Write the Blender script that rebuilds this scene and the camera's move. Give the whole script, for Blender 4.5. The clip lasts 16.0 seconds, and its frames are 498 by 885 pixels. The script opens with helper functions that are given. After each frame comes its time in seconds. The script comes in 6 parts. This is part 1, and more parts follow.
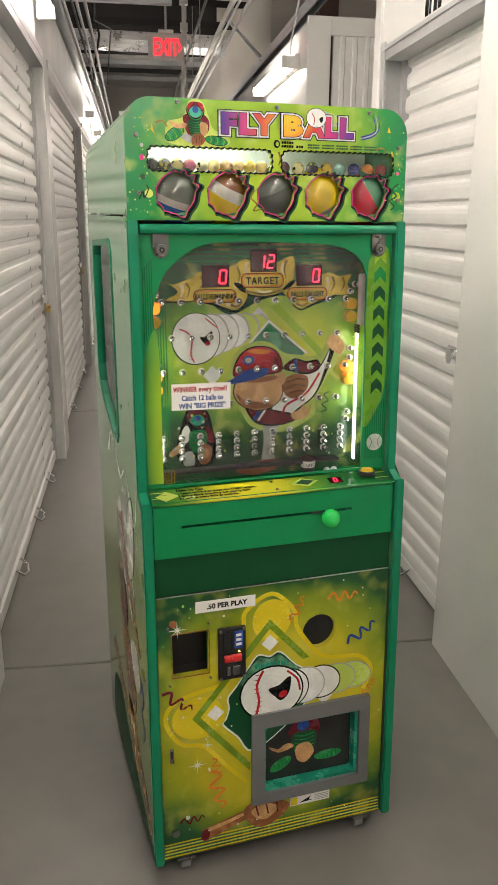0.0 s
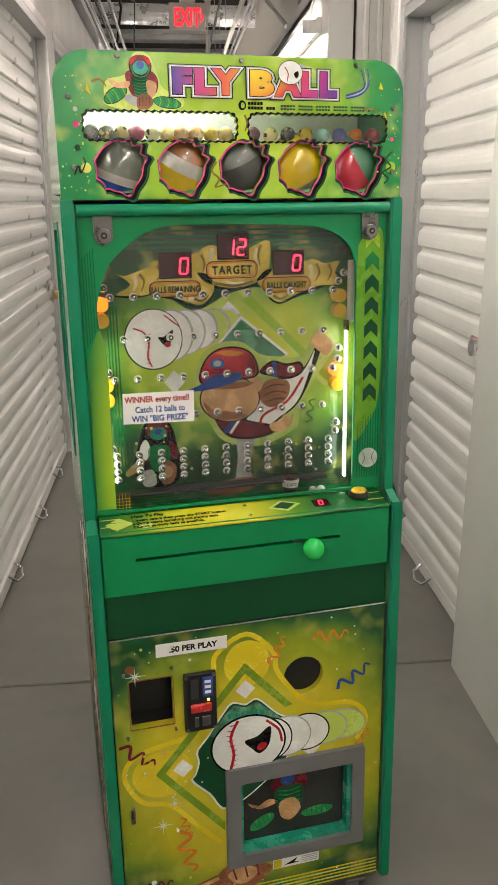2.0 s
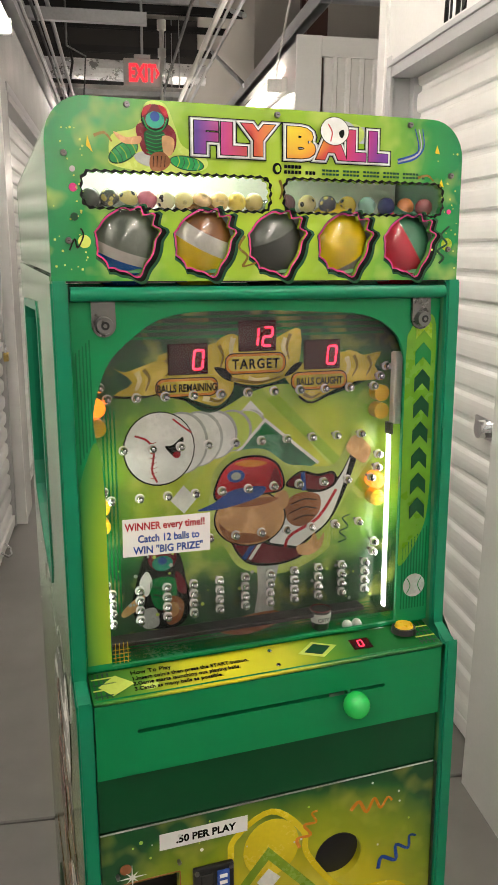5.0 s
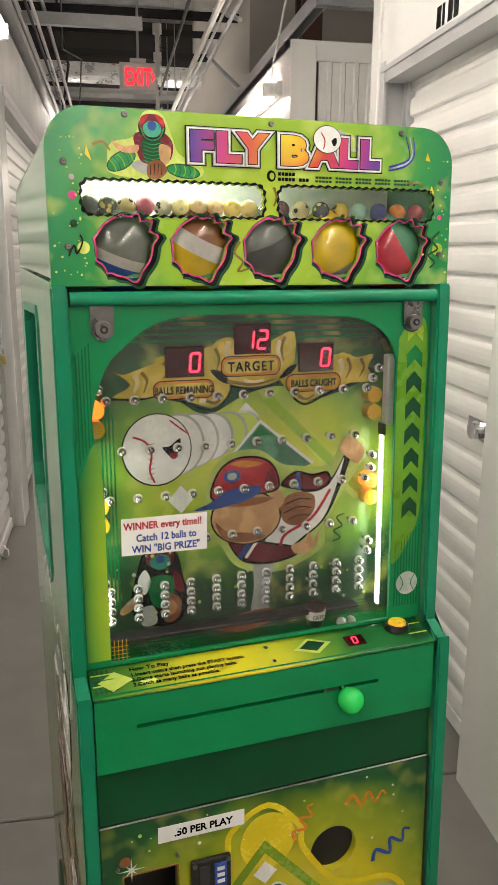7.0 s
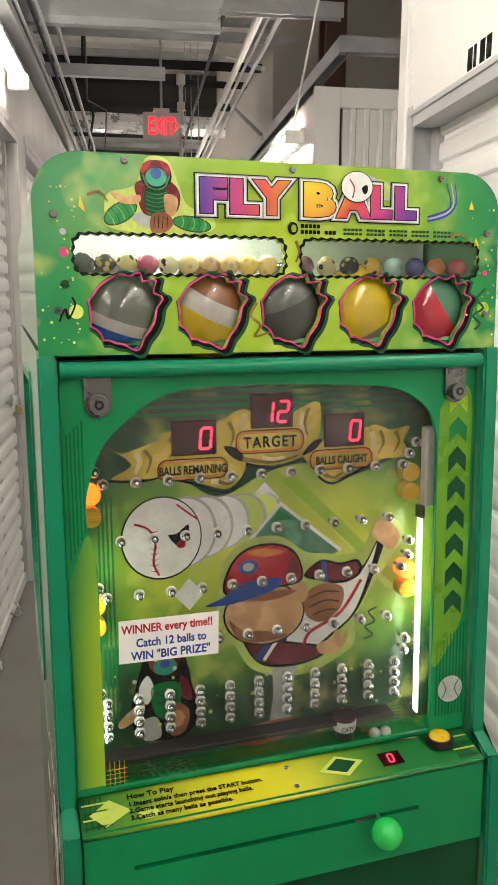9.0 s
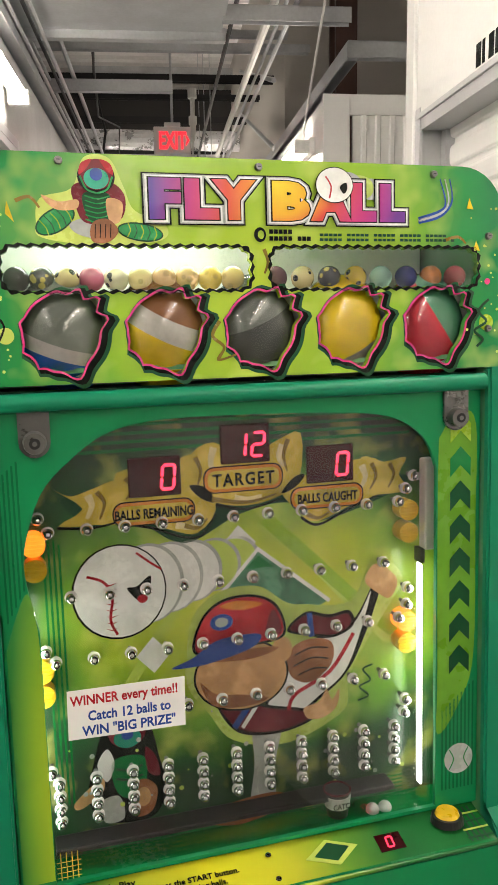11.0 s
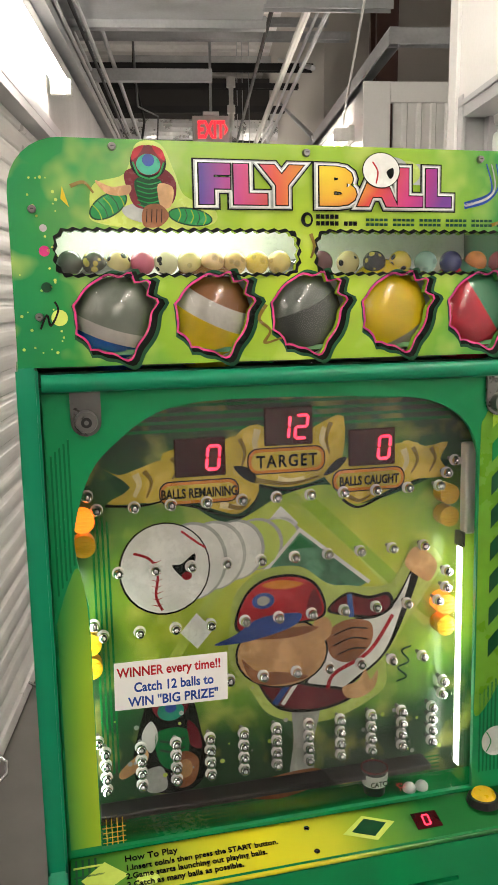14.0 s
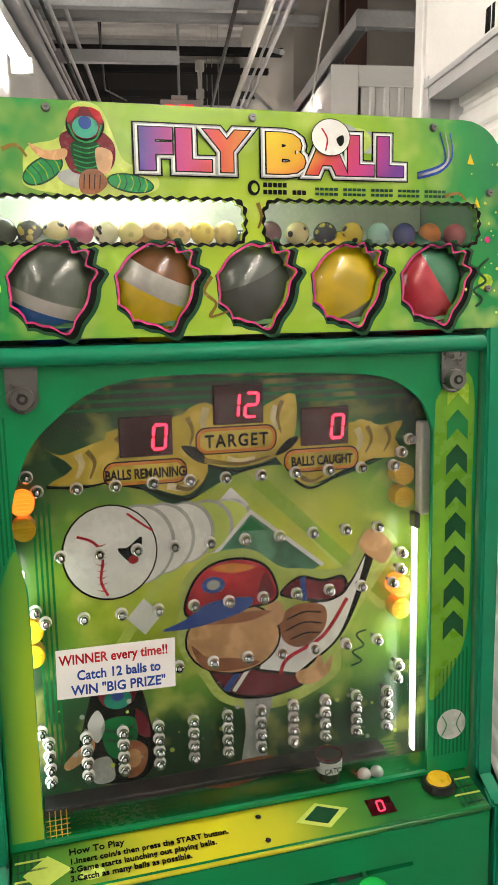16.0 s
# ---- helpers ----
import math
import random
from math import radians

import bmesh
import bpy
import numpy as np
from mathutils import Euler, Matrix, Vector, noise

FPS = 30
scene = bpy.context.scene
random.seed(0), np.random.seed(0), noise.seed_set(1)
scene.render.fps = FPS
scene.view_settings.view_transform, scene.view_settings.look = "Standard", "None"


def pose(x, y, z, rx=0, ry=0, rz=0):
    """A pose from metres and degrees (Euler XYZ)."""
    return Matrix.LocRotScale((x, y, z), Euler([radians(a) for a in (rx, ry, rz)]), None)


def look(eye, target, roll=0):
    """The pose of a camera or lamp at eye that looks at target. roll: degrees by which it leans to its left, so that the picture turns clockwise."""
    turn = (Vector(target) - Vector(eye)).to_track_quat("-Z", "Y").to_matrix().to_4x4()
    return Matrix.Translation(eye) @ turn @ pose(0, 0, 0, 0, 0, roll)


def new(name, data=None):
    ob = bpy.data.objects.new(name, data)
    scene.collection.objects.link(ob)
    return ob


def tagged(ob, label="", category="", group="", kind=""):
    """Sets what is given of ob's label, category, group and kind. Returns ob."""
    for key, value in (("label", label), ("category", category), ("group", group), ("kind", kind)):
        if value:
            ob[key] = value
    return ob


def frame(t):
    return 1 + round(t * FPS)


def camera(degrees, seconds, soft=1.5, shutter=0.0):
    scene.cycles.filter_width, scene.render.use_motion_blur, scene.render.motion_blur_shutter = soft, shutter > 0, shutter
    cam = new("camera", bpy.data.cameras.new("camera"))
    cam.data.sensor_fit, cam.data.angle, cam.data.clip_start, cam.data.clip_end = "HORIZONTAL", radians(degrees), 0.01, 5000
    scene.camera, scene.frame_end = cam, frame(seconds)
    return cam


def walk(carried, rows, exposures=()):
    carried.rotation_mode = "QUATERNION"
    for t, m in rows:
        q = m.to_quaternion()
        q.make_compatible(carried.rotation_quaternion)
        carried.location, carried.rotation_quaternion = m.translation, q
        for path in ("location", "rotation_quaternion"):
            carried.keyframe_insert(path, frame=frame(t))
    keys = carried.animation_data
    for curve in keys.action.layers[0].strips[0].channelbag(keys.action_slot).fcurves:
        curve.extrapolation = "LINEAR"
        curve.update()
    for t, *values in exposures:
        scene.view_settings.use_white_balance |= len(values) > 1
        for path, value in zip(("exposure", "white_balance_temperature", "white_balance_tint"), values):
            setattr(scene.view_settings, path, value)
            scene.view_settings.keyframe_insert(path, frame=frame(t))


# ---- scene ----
cam = camera(35.5, 16.0, soft=1.2)
PATH = [
    (0, (-0.248, -1.503, 1.422), (0.342, 0.346, 0.938), -0.2),
    (0.5, (-0.241, -1.471, 1.419), (0.354, 0.371, 0.919), -0.4),
    (1, (-0.161, -1.392, 1.42), (0.404, 0.455, 0.902), -0.7),
    (1.5, (-0.085, -1.325, 1.43), (0.435, 0.531, 0.899), -0.8),
    (2, (-0.041, -1.298, 1.428), (0.443, 0.569, 0.896), -1.0),
    (2.5, (-0.04, -1.259, 1.427), (0.435, 0.612, 0.905), -1.0),
    (3, (-0.064, -1.156, 1.446), (0.447, 0.711, 0.944), -0.8),
    (3.5, (-0.091, -1.049, 1.466), (0.47, 0.813, 0.997), -0.5),
    (4, (-0.095, -1.003, 1.478), (0.512, 0.852, 1.044), -0.2),
    (4.5, (-0.089, -0.983, 1.479), (0.545, 0.868, 1.068), -0.1),
    (6.8, (-0.091, -0.995, 1.474), (0.55, 0.853, 1.059), -0.3),
    (7, (-0.096, -1.007, 1.482), (0.55, 0.841, 1.075), -0.3),
    (7.5, (-0.124, -1.017, 1.492), (0.542, 0.831, 1.117), -0.3),
    (8, (-0.141, -1.002, 1.491), (0.53, 0.85, 1.143), -0.3),
    (8.5, (-0.104, -0.959, 1.495), (0.544, 0.905, 1.169), -0.4),
    (9, (-0.038, -0.861, 1.51), (0.558, 1.025, 1.208), -0.5),
    (9.2, (-0.015, -0.83, 1.523), (0.56, 1.063, 1.227), -0.6),
    (11.3, (0.063, -0.753, 1.512), (0.598, 1.156, 1.245), -1.7),
    (11.5, (0.062, -0.756, 1.506), (0.596, 1.152, 1.232), -1.8),
    (12, (0.056, -0.761, 1.502), (0.585, 1.146, 1.212), -1.9),
    (12.5, (0.054, -0.767, 1.504), (0.567, 1.142, 1.205), -1.9),
    (13, (0.056, -0.772, 1.501), (0.557, 1.141, 1.203), -1.8),
    (13.5, (0.056, -0.77, 1.504), (0.539, 1.147, 1.208), -1.6),
    (14, (0.046, -0.768, 1.51), (0.499, 1.158, 1.221), -1.3),
    (14.5, (0.041, -0.764, 1.508), (0.465, 1.171, 1.23), -1.3),
    (15, (0.046, -0.767, 1.509), (0.448, 1.173, 1.234), -1.4),
    (15.5, (0.057, -0.774, 1.51), (0.493, 1.156, 1.22), -1.4),
    (16, (0.08, -0.748, 1.493), (0.597, 1.158, 1.176), -1.2),
]
EXPO, TUBE_POWER, STRIP_POWER, HEAD_POWER = 0.5, 16.5, 9.5, 12.0
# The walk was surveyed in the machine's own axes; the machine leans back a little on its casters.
LEAN_BACK = pose(0, 0, 0, -2.3)
HALL = pose(0, 0, 0, 0, 0, -9.6)
walk(cam, [(t, LEAN_BACK @ look(eye, target, roll)) for t, eye, target, roll in PATH])

# ---- world, exposure ----
world = bpy.data.worlds.new("storage_hall_air")
scene.world = world
world.use_nodes = True
world.node_tree.nodes["Background"].inputs[0].default_value = (0.9, 0.93, 1.0, 1)
world.node_tree.nodes["Background"].inputs[1].default_value = 0.02
scene.view_settings.exposure = EXPO


# ---- materials ----
def node_mat(name):
    m = bpy.data.materials.new(name)
    m.use_nodes = True
    return m, m.node_tree.nodes, m.node_tree.links, m.node_tree.nodes["Principled BSDF"]


def surface(name, col, rough=0.4, metal=0.0, var=0.12, scale=12.0, fine=160.0, bump=0.03, spread=0.1, coat=0.0):
    """A plain surface with soft stains, fine grain and slight relief."""
    m, n, l, b = node_mat(name)
    tc = n.new("ShaderNodeTexCoord")
    big, small = n.new("ShaderNodeTexNoise"), n.new("ShaderNodeTexNoise")
    for t, s in ((big, scale), (small, fine)):
        t.inputs["Scale"].default_value = s
        t.inputs["Detail"].default_value = 4
        l.new(tc.outputs["Object"], t.inputs["Vector"])
    add = n.new("ShaderNodeMath"); add.operation = "MULTIPLY_ADD"
    l.new(small.outputs["Fac"], add.inputs[0]); add.inputs[1].default_value = 0.4
    l.new(big.outputs["Fac"], add.inputs[2])
    ramp = n.new("ShaderNodeMapRange")
    l.new(add.outputs[0], ramp.inputs[0])
    ramp.inputs[1].default_value, ramp.inputs[2].default_value = 0.4, 1.0
    ramp.inputs[3].default_value, ramp.inputs[4].default_value = 1 - var, 1 + var
    mul = n.new("ShaderNodeVectorMath"); mul.operation = "SCALE"
    mul.inputs[0].default_value = col[:3]
    l.new(ramp.outputs[0], mul.inputs["Scale"])
    l.new(mul.outputs[0], b.inputs["Base Color"])
    rr = n.new("ShaderNodeMapRange")
    l.new(add.outputs[0], rr.inputs[0])
    rr.inputs[1].default_value, rr.inputs[2].default_value = 0.4, 1.0
    rr.inputs[3].default_value, rr.inputs[4].default_value = max(0.02, rough - spread), min(1, rough + spread)
    l.new(rr.outputs[0], b.inputs["Roughness"])
    b.inputs["Metallic"].default_value = metal
    b.inputs["Coat Weight"].default_value = coat
    if bump:
        bp = n.new("ShaderNodeBump")
        bp.inputs["Strength"].default_value = bump
        bp.inputs["Distance"].default_value = 0.002
        l.new(add.outputs[0], bp.inputs["Height"])
        l.new(bp.outputs[0], b.inputs["Normal"])
    return m


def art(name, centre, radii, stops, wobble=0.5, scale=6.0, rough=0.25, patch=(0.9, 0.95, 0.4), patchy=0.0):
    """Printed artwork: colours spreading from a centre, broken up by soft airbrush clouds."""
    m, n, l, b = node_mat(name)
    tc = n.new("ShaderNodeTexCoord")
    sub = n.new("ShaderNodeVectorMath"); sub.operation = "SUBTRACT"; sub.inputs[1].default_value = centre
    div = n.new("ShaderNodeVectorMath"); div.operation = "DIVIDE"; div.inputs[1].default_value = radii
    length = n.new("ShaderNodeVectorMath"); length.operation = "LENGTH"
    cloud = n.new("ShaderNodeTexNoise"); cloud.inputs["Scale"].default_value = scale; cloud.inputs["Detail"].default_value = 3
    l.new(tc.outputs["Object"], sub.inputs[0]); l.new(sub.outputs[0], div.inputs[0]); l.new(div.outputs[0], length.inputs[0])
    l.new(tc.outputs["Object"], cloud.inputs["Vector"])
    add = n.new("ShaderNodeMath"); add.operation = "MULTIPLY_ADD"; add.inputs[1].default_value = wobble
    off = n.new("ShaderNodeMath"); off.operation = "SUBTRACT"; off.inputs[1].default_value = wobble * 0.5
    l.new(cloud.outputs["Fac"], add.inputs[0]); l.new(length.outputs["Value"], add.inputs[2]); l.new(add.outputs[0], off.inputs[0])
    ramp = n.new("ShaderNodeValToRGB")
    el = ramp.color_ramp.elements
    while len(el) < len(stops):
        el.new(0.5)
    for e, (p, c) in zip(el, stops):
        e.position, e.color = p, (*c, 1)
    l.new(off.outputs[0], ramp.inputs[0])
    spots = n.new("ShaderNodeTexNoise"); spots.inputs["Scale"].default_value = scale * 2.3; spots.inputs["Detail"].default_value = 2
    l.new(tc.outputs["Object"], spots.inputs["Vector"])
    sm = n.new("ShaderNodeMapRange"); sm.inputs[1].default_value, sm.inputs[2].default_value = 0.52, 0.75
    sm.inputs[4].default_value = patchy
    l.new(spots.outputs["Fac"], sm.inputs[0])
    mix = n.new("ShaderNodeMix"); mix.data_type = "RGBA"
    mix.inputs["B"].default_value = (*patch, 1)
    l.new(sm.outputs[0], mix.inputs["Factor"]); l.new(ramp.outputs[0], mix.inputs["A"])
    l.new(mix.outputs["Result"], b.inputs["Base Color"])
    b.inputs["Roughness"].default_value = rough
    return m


def glow(name, col, power):
    m, n, l, b = node_mat(name)
    b.inputs["Base Color"].default_value = (*col, 1)
    b.inputs["Emission Color"].default_value = (*col, 1)
    b.inputs["Emission Strength"].default_value = power
    return m


def clear(name, rough=0.02, tint=(1, 1, 1)):
    m, n, l, b = node_mat(name)
    mixer, see, gloss = n.new("ShaderNodeMixShader"), n.new("ShaderNodeBsdfTransparent"), n.new("ShaderNodeBsdfGlossy")
    see.inputs[0].default_value = (*tint, 1)
    gloss.inputs["Roughness"].default_value = rough
    fres = n.new("ShaderNodeFresnel"); fres.inputs["IOR"].default_value = 1.42
    l.new(fres.outputs[0], mixer.inputs[0]); l.new(see.outputs[0], mixer.inputs[1]); l.new(gloss.outputs[0], mixer.inputs[2])
    l.new(mixer.outputs[0], n["Material Output"].inputs[0])
    return m


WHITE_METAL = surface("white_painted_metal", (0.80, 0.79, 0.775), 0.2, 0.0, 0.05, 2.5, 90, 0.03, 0.06)
SLAT_METAL = surface("white_slat_metal", (0.79, 0.78, 0.765), 0.30, 0.0, 0.05, 2.0, 18, 0.0, 0.05)
JAMB_GREY = surface("grey_jamb_metal", (0.44, 0.44, 0.45), 0.35, 0.1, 0.08, 4, 80, 0.04)
CONCRETE = surface("sealed_concrete", (0.19, 0.18, 0.168), 0.34, 0.0, 0.20, 1.3, 9, 0.0, 0.05)
GALV = surface("galvanised_steel", (0.50, 0.51, 0.525), 0.40, 0.6, 0.22, 5, 60, 0.05, 0.12)
ROOF = surface("roof_insulation", (0.78, 0.76, 0.74), 0.7, 0.0, 0.15, 1.2, 20, 0.15)
BEIGE = surface("beige_drywall", (0.55, 0.52, 0.48), 0.75, 0.0, 0.06, 1.0, 60, 0.05)
DARK = surface("dark_void_paint", (0.03, 0.027, 0.026), 0.7, 0.0, 0.2, 2, 40, 0.05)
BROWN = surface("brown_primer_steel", (0.075, 0.035, 0.028), 0.55, 0.2, 0.2, 4, 60, 0.05)
FOIL = surface("foil_duct", (0.7, 0.7, 0.71), 0.3, 0.7, 0.2, 9, 50, 0.6)
PVC = surface("white_pvc", (0.72, 0.71, 0.68), 0.35, 0.0, 0.06, 6, 60, 0.02)
BLACK_STEEL = surface("black_steel", (0.025, 0.025, 0.026), 0.5, 0.4, 0.2, 6, 50, 0.05)
GREEN_LAM = surface("green_laminate", (0.003, 0.225, 0.075), 0.34, 0.0, 0.025, 3, 60, 0.0, 0.04)
GREEN_EDGE = surface("green_edge_moulding", (0.005, 0.215, 0.108), 0.30, 0.0, 0.02, 4, 60, 0.0, 0.03)
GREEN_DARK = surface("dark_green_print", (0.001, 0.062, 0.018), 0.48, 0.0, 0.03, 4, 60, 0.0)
GREEN_MID = surface("mid_green_print", (0.008, 0.20, 0.05), 0.25, 0.0, 0.08, 8, 200, 0.0)
for green in (GREEN_LAM, GREEN_EDGE, GREEN_DARK):
    green.node_tree.nodes["Principled BSDF"].inputs["Specular IOR Level"].default_value = 0.3
BAND_GREEN = surface("band_green_print", (0.13, 0.33, 0.02), 0.3, 0.0, 0.25, 6, 60, 0.0)
# Lime leaf print; the strip light's glow is painted in as the yellow gradient.
LEAF_GLOW = art("leaf_print_with_glow", (0.066, 0.048, 1.02), (0.045, 1, 0.32), [(0.0, (0.46, 0.56, 0.03)), (0.5, (0.26, 0.46, 0.025)), (1.0, (0.03, 0.22, 0.04))], 0.1, 9, 0.3)
PIN_GREEN = surface("pinstripe_green_print", (0.003, 0.135, 0.045), 0.32, 0.0, 0.03, 4, 60, 0.0)
LIME = surface("lime_print", (0.30, 0.50, 0.025), 0.25, 0.0, 0.15, 7, 160, 0.0)
PALE_LIME = surface("pale_lime_print", (0.52, 0.66, 0.12), 0.25, 0.0, 0.15, 7, 160, 0.0)
YELLOW_P = surface("yellow_print", (0.72, 0.58, 0.02), 0.25, 0.0, 0.12, 9, 160, 0.0)
GOLD = surface("gold_ribbon_print", (0.58, 0.44, 0.05), 0.25, 0.0, 0.45, 22, 60, 0.0)
GOLD_DARK = surface("dark_gold_print", (0.22, 0.15, 0.02), 0.25, 0.0, 0.4, 22, 60, 0.0)
ORANGE_P = surface("orange_print", (0.68, 0.24, 0.03), 0.25, 0.0, 0.2, 20, 160, 0.0)
WHITE_P = surface("white_print", (0.78, 0.79, 0.76), 0.25, 0.0, 0.12, 18, 160, 0.0)
GREY_P = surface("grey_print", (0.42, 0.45, 0.42), 0.25, 0.0, 0.25, 18, 160, 0.0)
BLACK_P = surface("black_print", (0.008, 0.010, 0.008), 0.25, 0.0, 0.1, 18, 160, 0.0)
RED_P = surface("red_print", (0.45, 0.02, 0.03), 0.25, 0.0, 0.35, 25, 160, 0.0)
MAROON_P = surface("maroon_print", (0.16, 0.015, 0.025), 0.25, 0.0, 0.4, 25, 160, 0.0)
BLUE_P = surface("blue_print", (0.03, 0.08, 0.34), 0.25, 0.0, 0.3, 25, 160, 0.0)
TAN_P = surface("tan_print", (0.58, 0.33, 0.14), 0.25, 0.0, 0.35, 30, 160, 0.0)
BROWN_P = surface("brown_print", (0.30, 0.12, 0.05), 0.25, 0.0, 0.4, 35, 160, 0.0)
MAGENTA = surface("magenta_print", (0.62, 0.05, 0.22), 0.25, 0.0, 0.1, 20, 160, 0.0)
PATH_P = surface("olive_path_print", (0.20, 0.33, 0.02), 0.25, 0.0, 0.15, 20, 160, 0.0)
STADIUM = surface("stadium_print", (0.09, 0.26, 0.15), 0.25, 0.0, 0.7, 60, 300, 0.0)
HALO = surface("pale_halo_print", (0.44, 0.56, 0.12), 0.25, 0.0, 0.35, 14, 160, 0.0)
CREAM = surface("cream_highlight_print", (0.70, 0.62, 0.30), 0.25, 0.0, 0.2, 40, 160, 0.0)
GUARD = surface("shin_guard_green_print", (0.02, 0.27, 0.07), 0.25, 0.0, 0.3, 50, 160, 0.0)
TEAL_P = surface("teal_print", (0.02, 0.30, 0.20), 0.25, 0.0, 0.3, 20, 160, 0.0)
CHROME = surface("chrome", (0.80, 0.80, 0.82), 0.10, 1.0, 0.04, 20, 200, 0.0, 0.03)
DARK_STEEL = surface("dark_nickel_steel", (0.17, 0.167, 0.162), 0.30, 0.95, 0.12, 30, 300, 0.05, 0.08)
BRUSHED = surface("brushed_steel", (0.20, 0.195, 0.19), 0.32, 0.95, 0.12, 30, 300, 0.05, 0.08)
GREY_FRAME = surface("grey_frame_plastic", (0.18, 0.184, 0.188), 0.38, 0.2, 0.08, 20, 200, 0.03)
BLACK_PL = surface("black_plastic", (0.012, 0.012, 0.013), 0.35, 0.0, 0.15, 20, 200, 0.03)
DARK_PANE = surface("smoked_pane", (0.028, 0.030, 0.028), 0.12, 0.0, 0.3, 15, 200, 0.0, 0.05)
WHITE_PL = surface("white_plastic", (0.80, 0.79, 0.76), 0.3, 0.0, 0.05, 20, 200, 0.02)
PAPER = surface("white_paper", (0.82, 0.81, 0.80), 0.6, 0.0, 0.03, 20, 200, 0.02)
YELLOW_PL = surface("yellow_plastic", (0.80, 0.50, 0.02), 0.3, 0.0, 0.1, 40, 200, 0.03)
RED_PL = surface("red_plastic", (0.62, 0.03, 0.03), 0.25, 0.0, 0.1, 40, 200, 0.02)
GREEN_PL = surface("bright_green_plastic", (0.02, 0.55, 0.10), 0.15, 0.0, 0.08, 40, 200, 0.0)
RUBBER = surface("grey_rubber", (0.26, 0.26, 0.25), 0.6, 0.0, 0.15, 40, 200, 0.05)
LED_DARK = surface("led_window", (0.045, 0.004, 0.006), 0.15, 0.0, 0.1, 40, 200, 0.0)
BRASS = surface("brass", (0.62, 0.45, 0.16), 0.3, 1.0, 0.1, 40, 200, 0.0)
for print_mat, gloss in ((BLACK_P, 0.12), (GREEN_MID, 0.3), (BAND_GREEN, 0.3), (PIN_GREEN, 0.2), (RED_P, 0.3), (MAROON_P, 0.25), (BLUE_P, 0.3), (STADIUM, 0.3), (GUARD, 0.3), (BROWN_P, 0.3)):
    print_mat.node_tree.nodes["Principled BSDF"].inputs["Specular IOR Level"].default_value = gloss
GLASS = clear("clear_glass")
WRAP = clear("clear_wrap", 0.12)
LED_ON = glow("led_segment", (1.0, 0.018, 0.05), 3.2)
LAMP_LIT = glow("lit_target_lamp", (1.0, 0.20, 0.012), 1.3)
LED_OFF = surface("led_segment_off", (0.09, 0.008, 0.010), 0.2, 0, 0.05, 40, 200, 0.0)
TUBE = glow("fluorescent_tube", (1.0, 0.905, 0.80), TUBE_POWER)
STRIP = glow("playfield_strip_light", (1.0, 1.0, 0.90), STRIP_POWER)
HEAD_TUBE = glow("header_tube", (1.0, 0.98, 0.92), HEAD_POWER)
EXIT_RED = glow("exit_letters", (1.0, 0.012, 0.02), 1.9)
EXIT_FACE = surface("exit_face", (0.66, 0.62, 0.60), 0.35, 0.0, 0.04, 12, 100, 0.02)
HEADER_ART = art("header_art", (0.295, 0.04, 1.58), (0.30, 1, 0.30), [(0.0, (0.40, 0.56, 0.03)), (0.55, (0.25, 0.46, 0.03)), (0.85, (0.02, 0.27, 0.06)), (1.0, (0.01, 0.22, 0.07))], 0.35, 9, 0.22, (0.62, 0.72, 0.16), 0.5)
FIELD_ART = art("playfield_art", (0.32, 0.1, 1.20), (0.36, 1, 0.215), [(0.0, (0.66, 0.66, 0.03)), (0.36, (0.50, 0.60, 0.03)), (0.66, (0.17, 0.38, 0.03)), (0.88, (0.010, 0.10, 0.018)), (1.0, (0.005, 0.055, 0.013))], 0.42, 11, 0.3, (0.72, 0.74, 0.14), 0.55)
DOOR_ART = art("door_art", (0.30, 0.0, 0.375), (0.37, 1, 0.335), [(0.0, (0.62, 0.53, 0.012)), (0.6, (0.52, 0.46, 0.012)), (0.82, (0.22, 0.30, 0.012)), (0.97, (0.012, 0.10, 0.02)), (1.0, (0.006, 0.075, 0.02))], 0.45, 7, 0.28, (0.72, 0.64, 0.10), 0.4)
SIDE_ART = art("side_art", (0.0, 0.25, 0.45), (1, 0.55, 0.62), [(0.0, (0.40, 0.42, 0.05)), (0.5, (0.24, 0.36, 0.07)), (0.9, (0.10, 0.30, 0.12)), (1.0, (0.10, 0.30, 0.15))], 0.5, 5, 0.12, (0.42, 0.54, 0.28), 0.5)
LEDGE_ART = art("ledge_art", (0.235, 0.02, 0.92), (0.21, 1, 1), [(0.0, (0.70, 0.66, 0.02)), (0.38, (0.55, 0.57, 0.03)), (0.68, (0.13, 0.31, 0.03)), (1.0, (0.015, 0.16, 0.035))], 0.25, 12, 0.25)
TITLE = art("title_print", (0.315, 0.04, 1.64), (0.122, 1, 10), [(0.0, (0.74, 0.36, 0.03)), (0.38, (0.66, 0.10, 0.06)), (0.68, (0.52, 0.05, 0.22)), (1.0, (0.10, 0.04, 0.30))], 0.1, 20, 0.25)
TITLE_WARM = art("title_print_warm", (0.322, 0.04, 1.672), (0.150, 1, 0.11), [(0.0, (0.80, 0.62, 0.03)), (0.26, (0.78, 0.42, 0.03)), (0.45, (0.66, 0.07, 0.05)), (0.70, (0.55, 0.04, 0.22)), (0.95, (0.16, 0.04, 0.30))], 0.1, 20, 0.25)


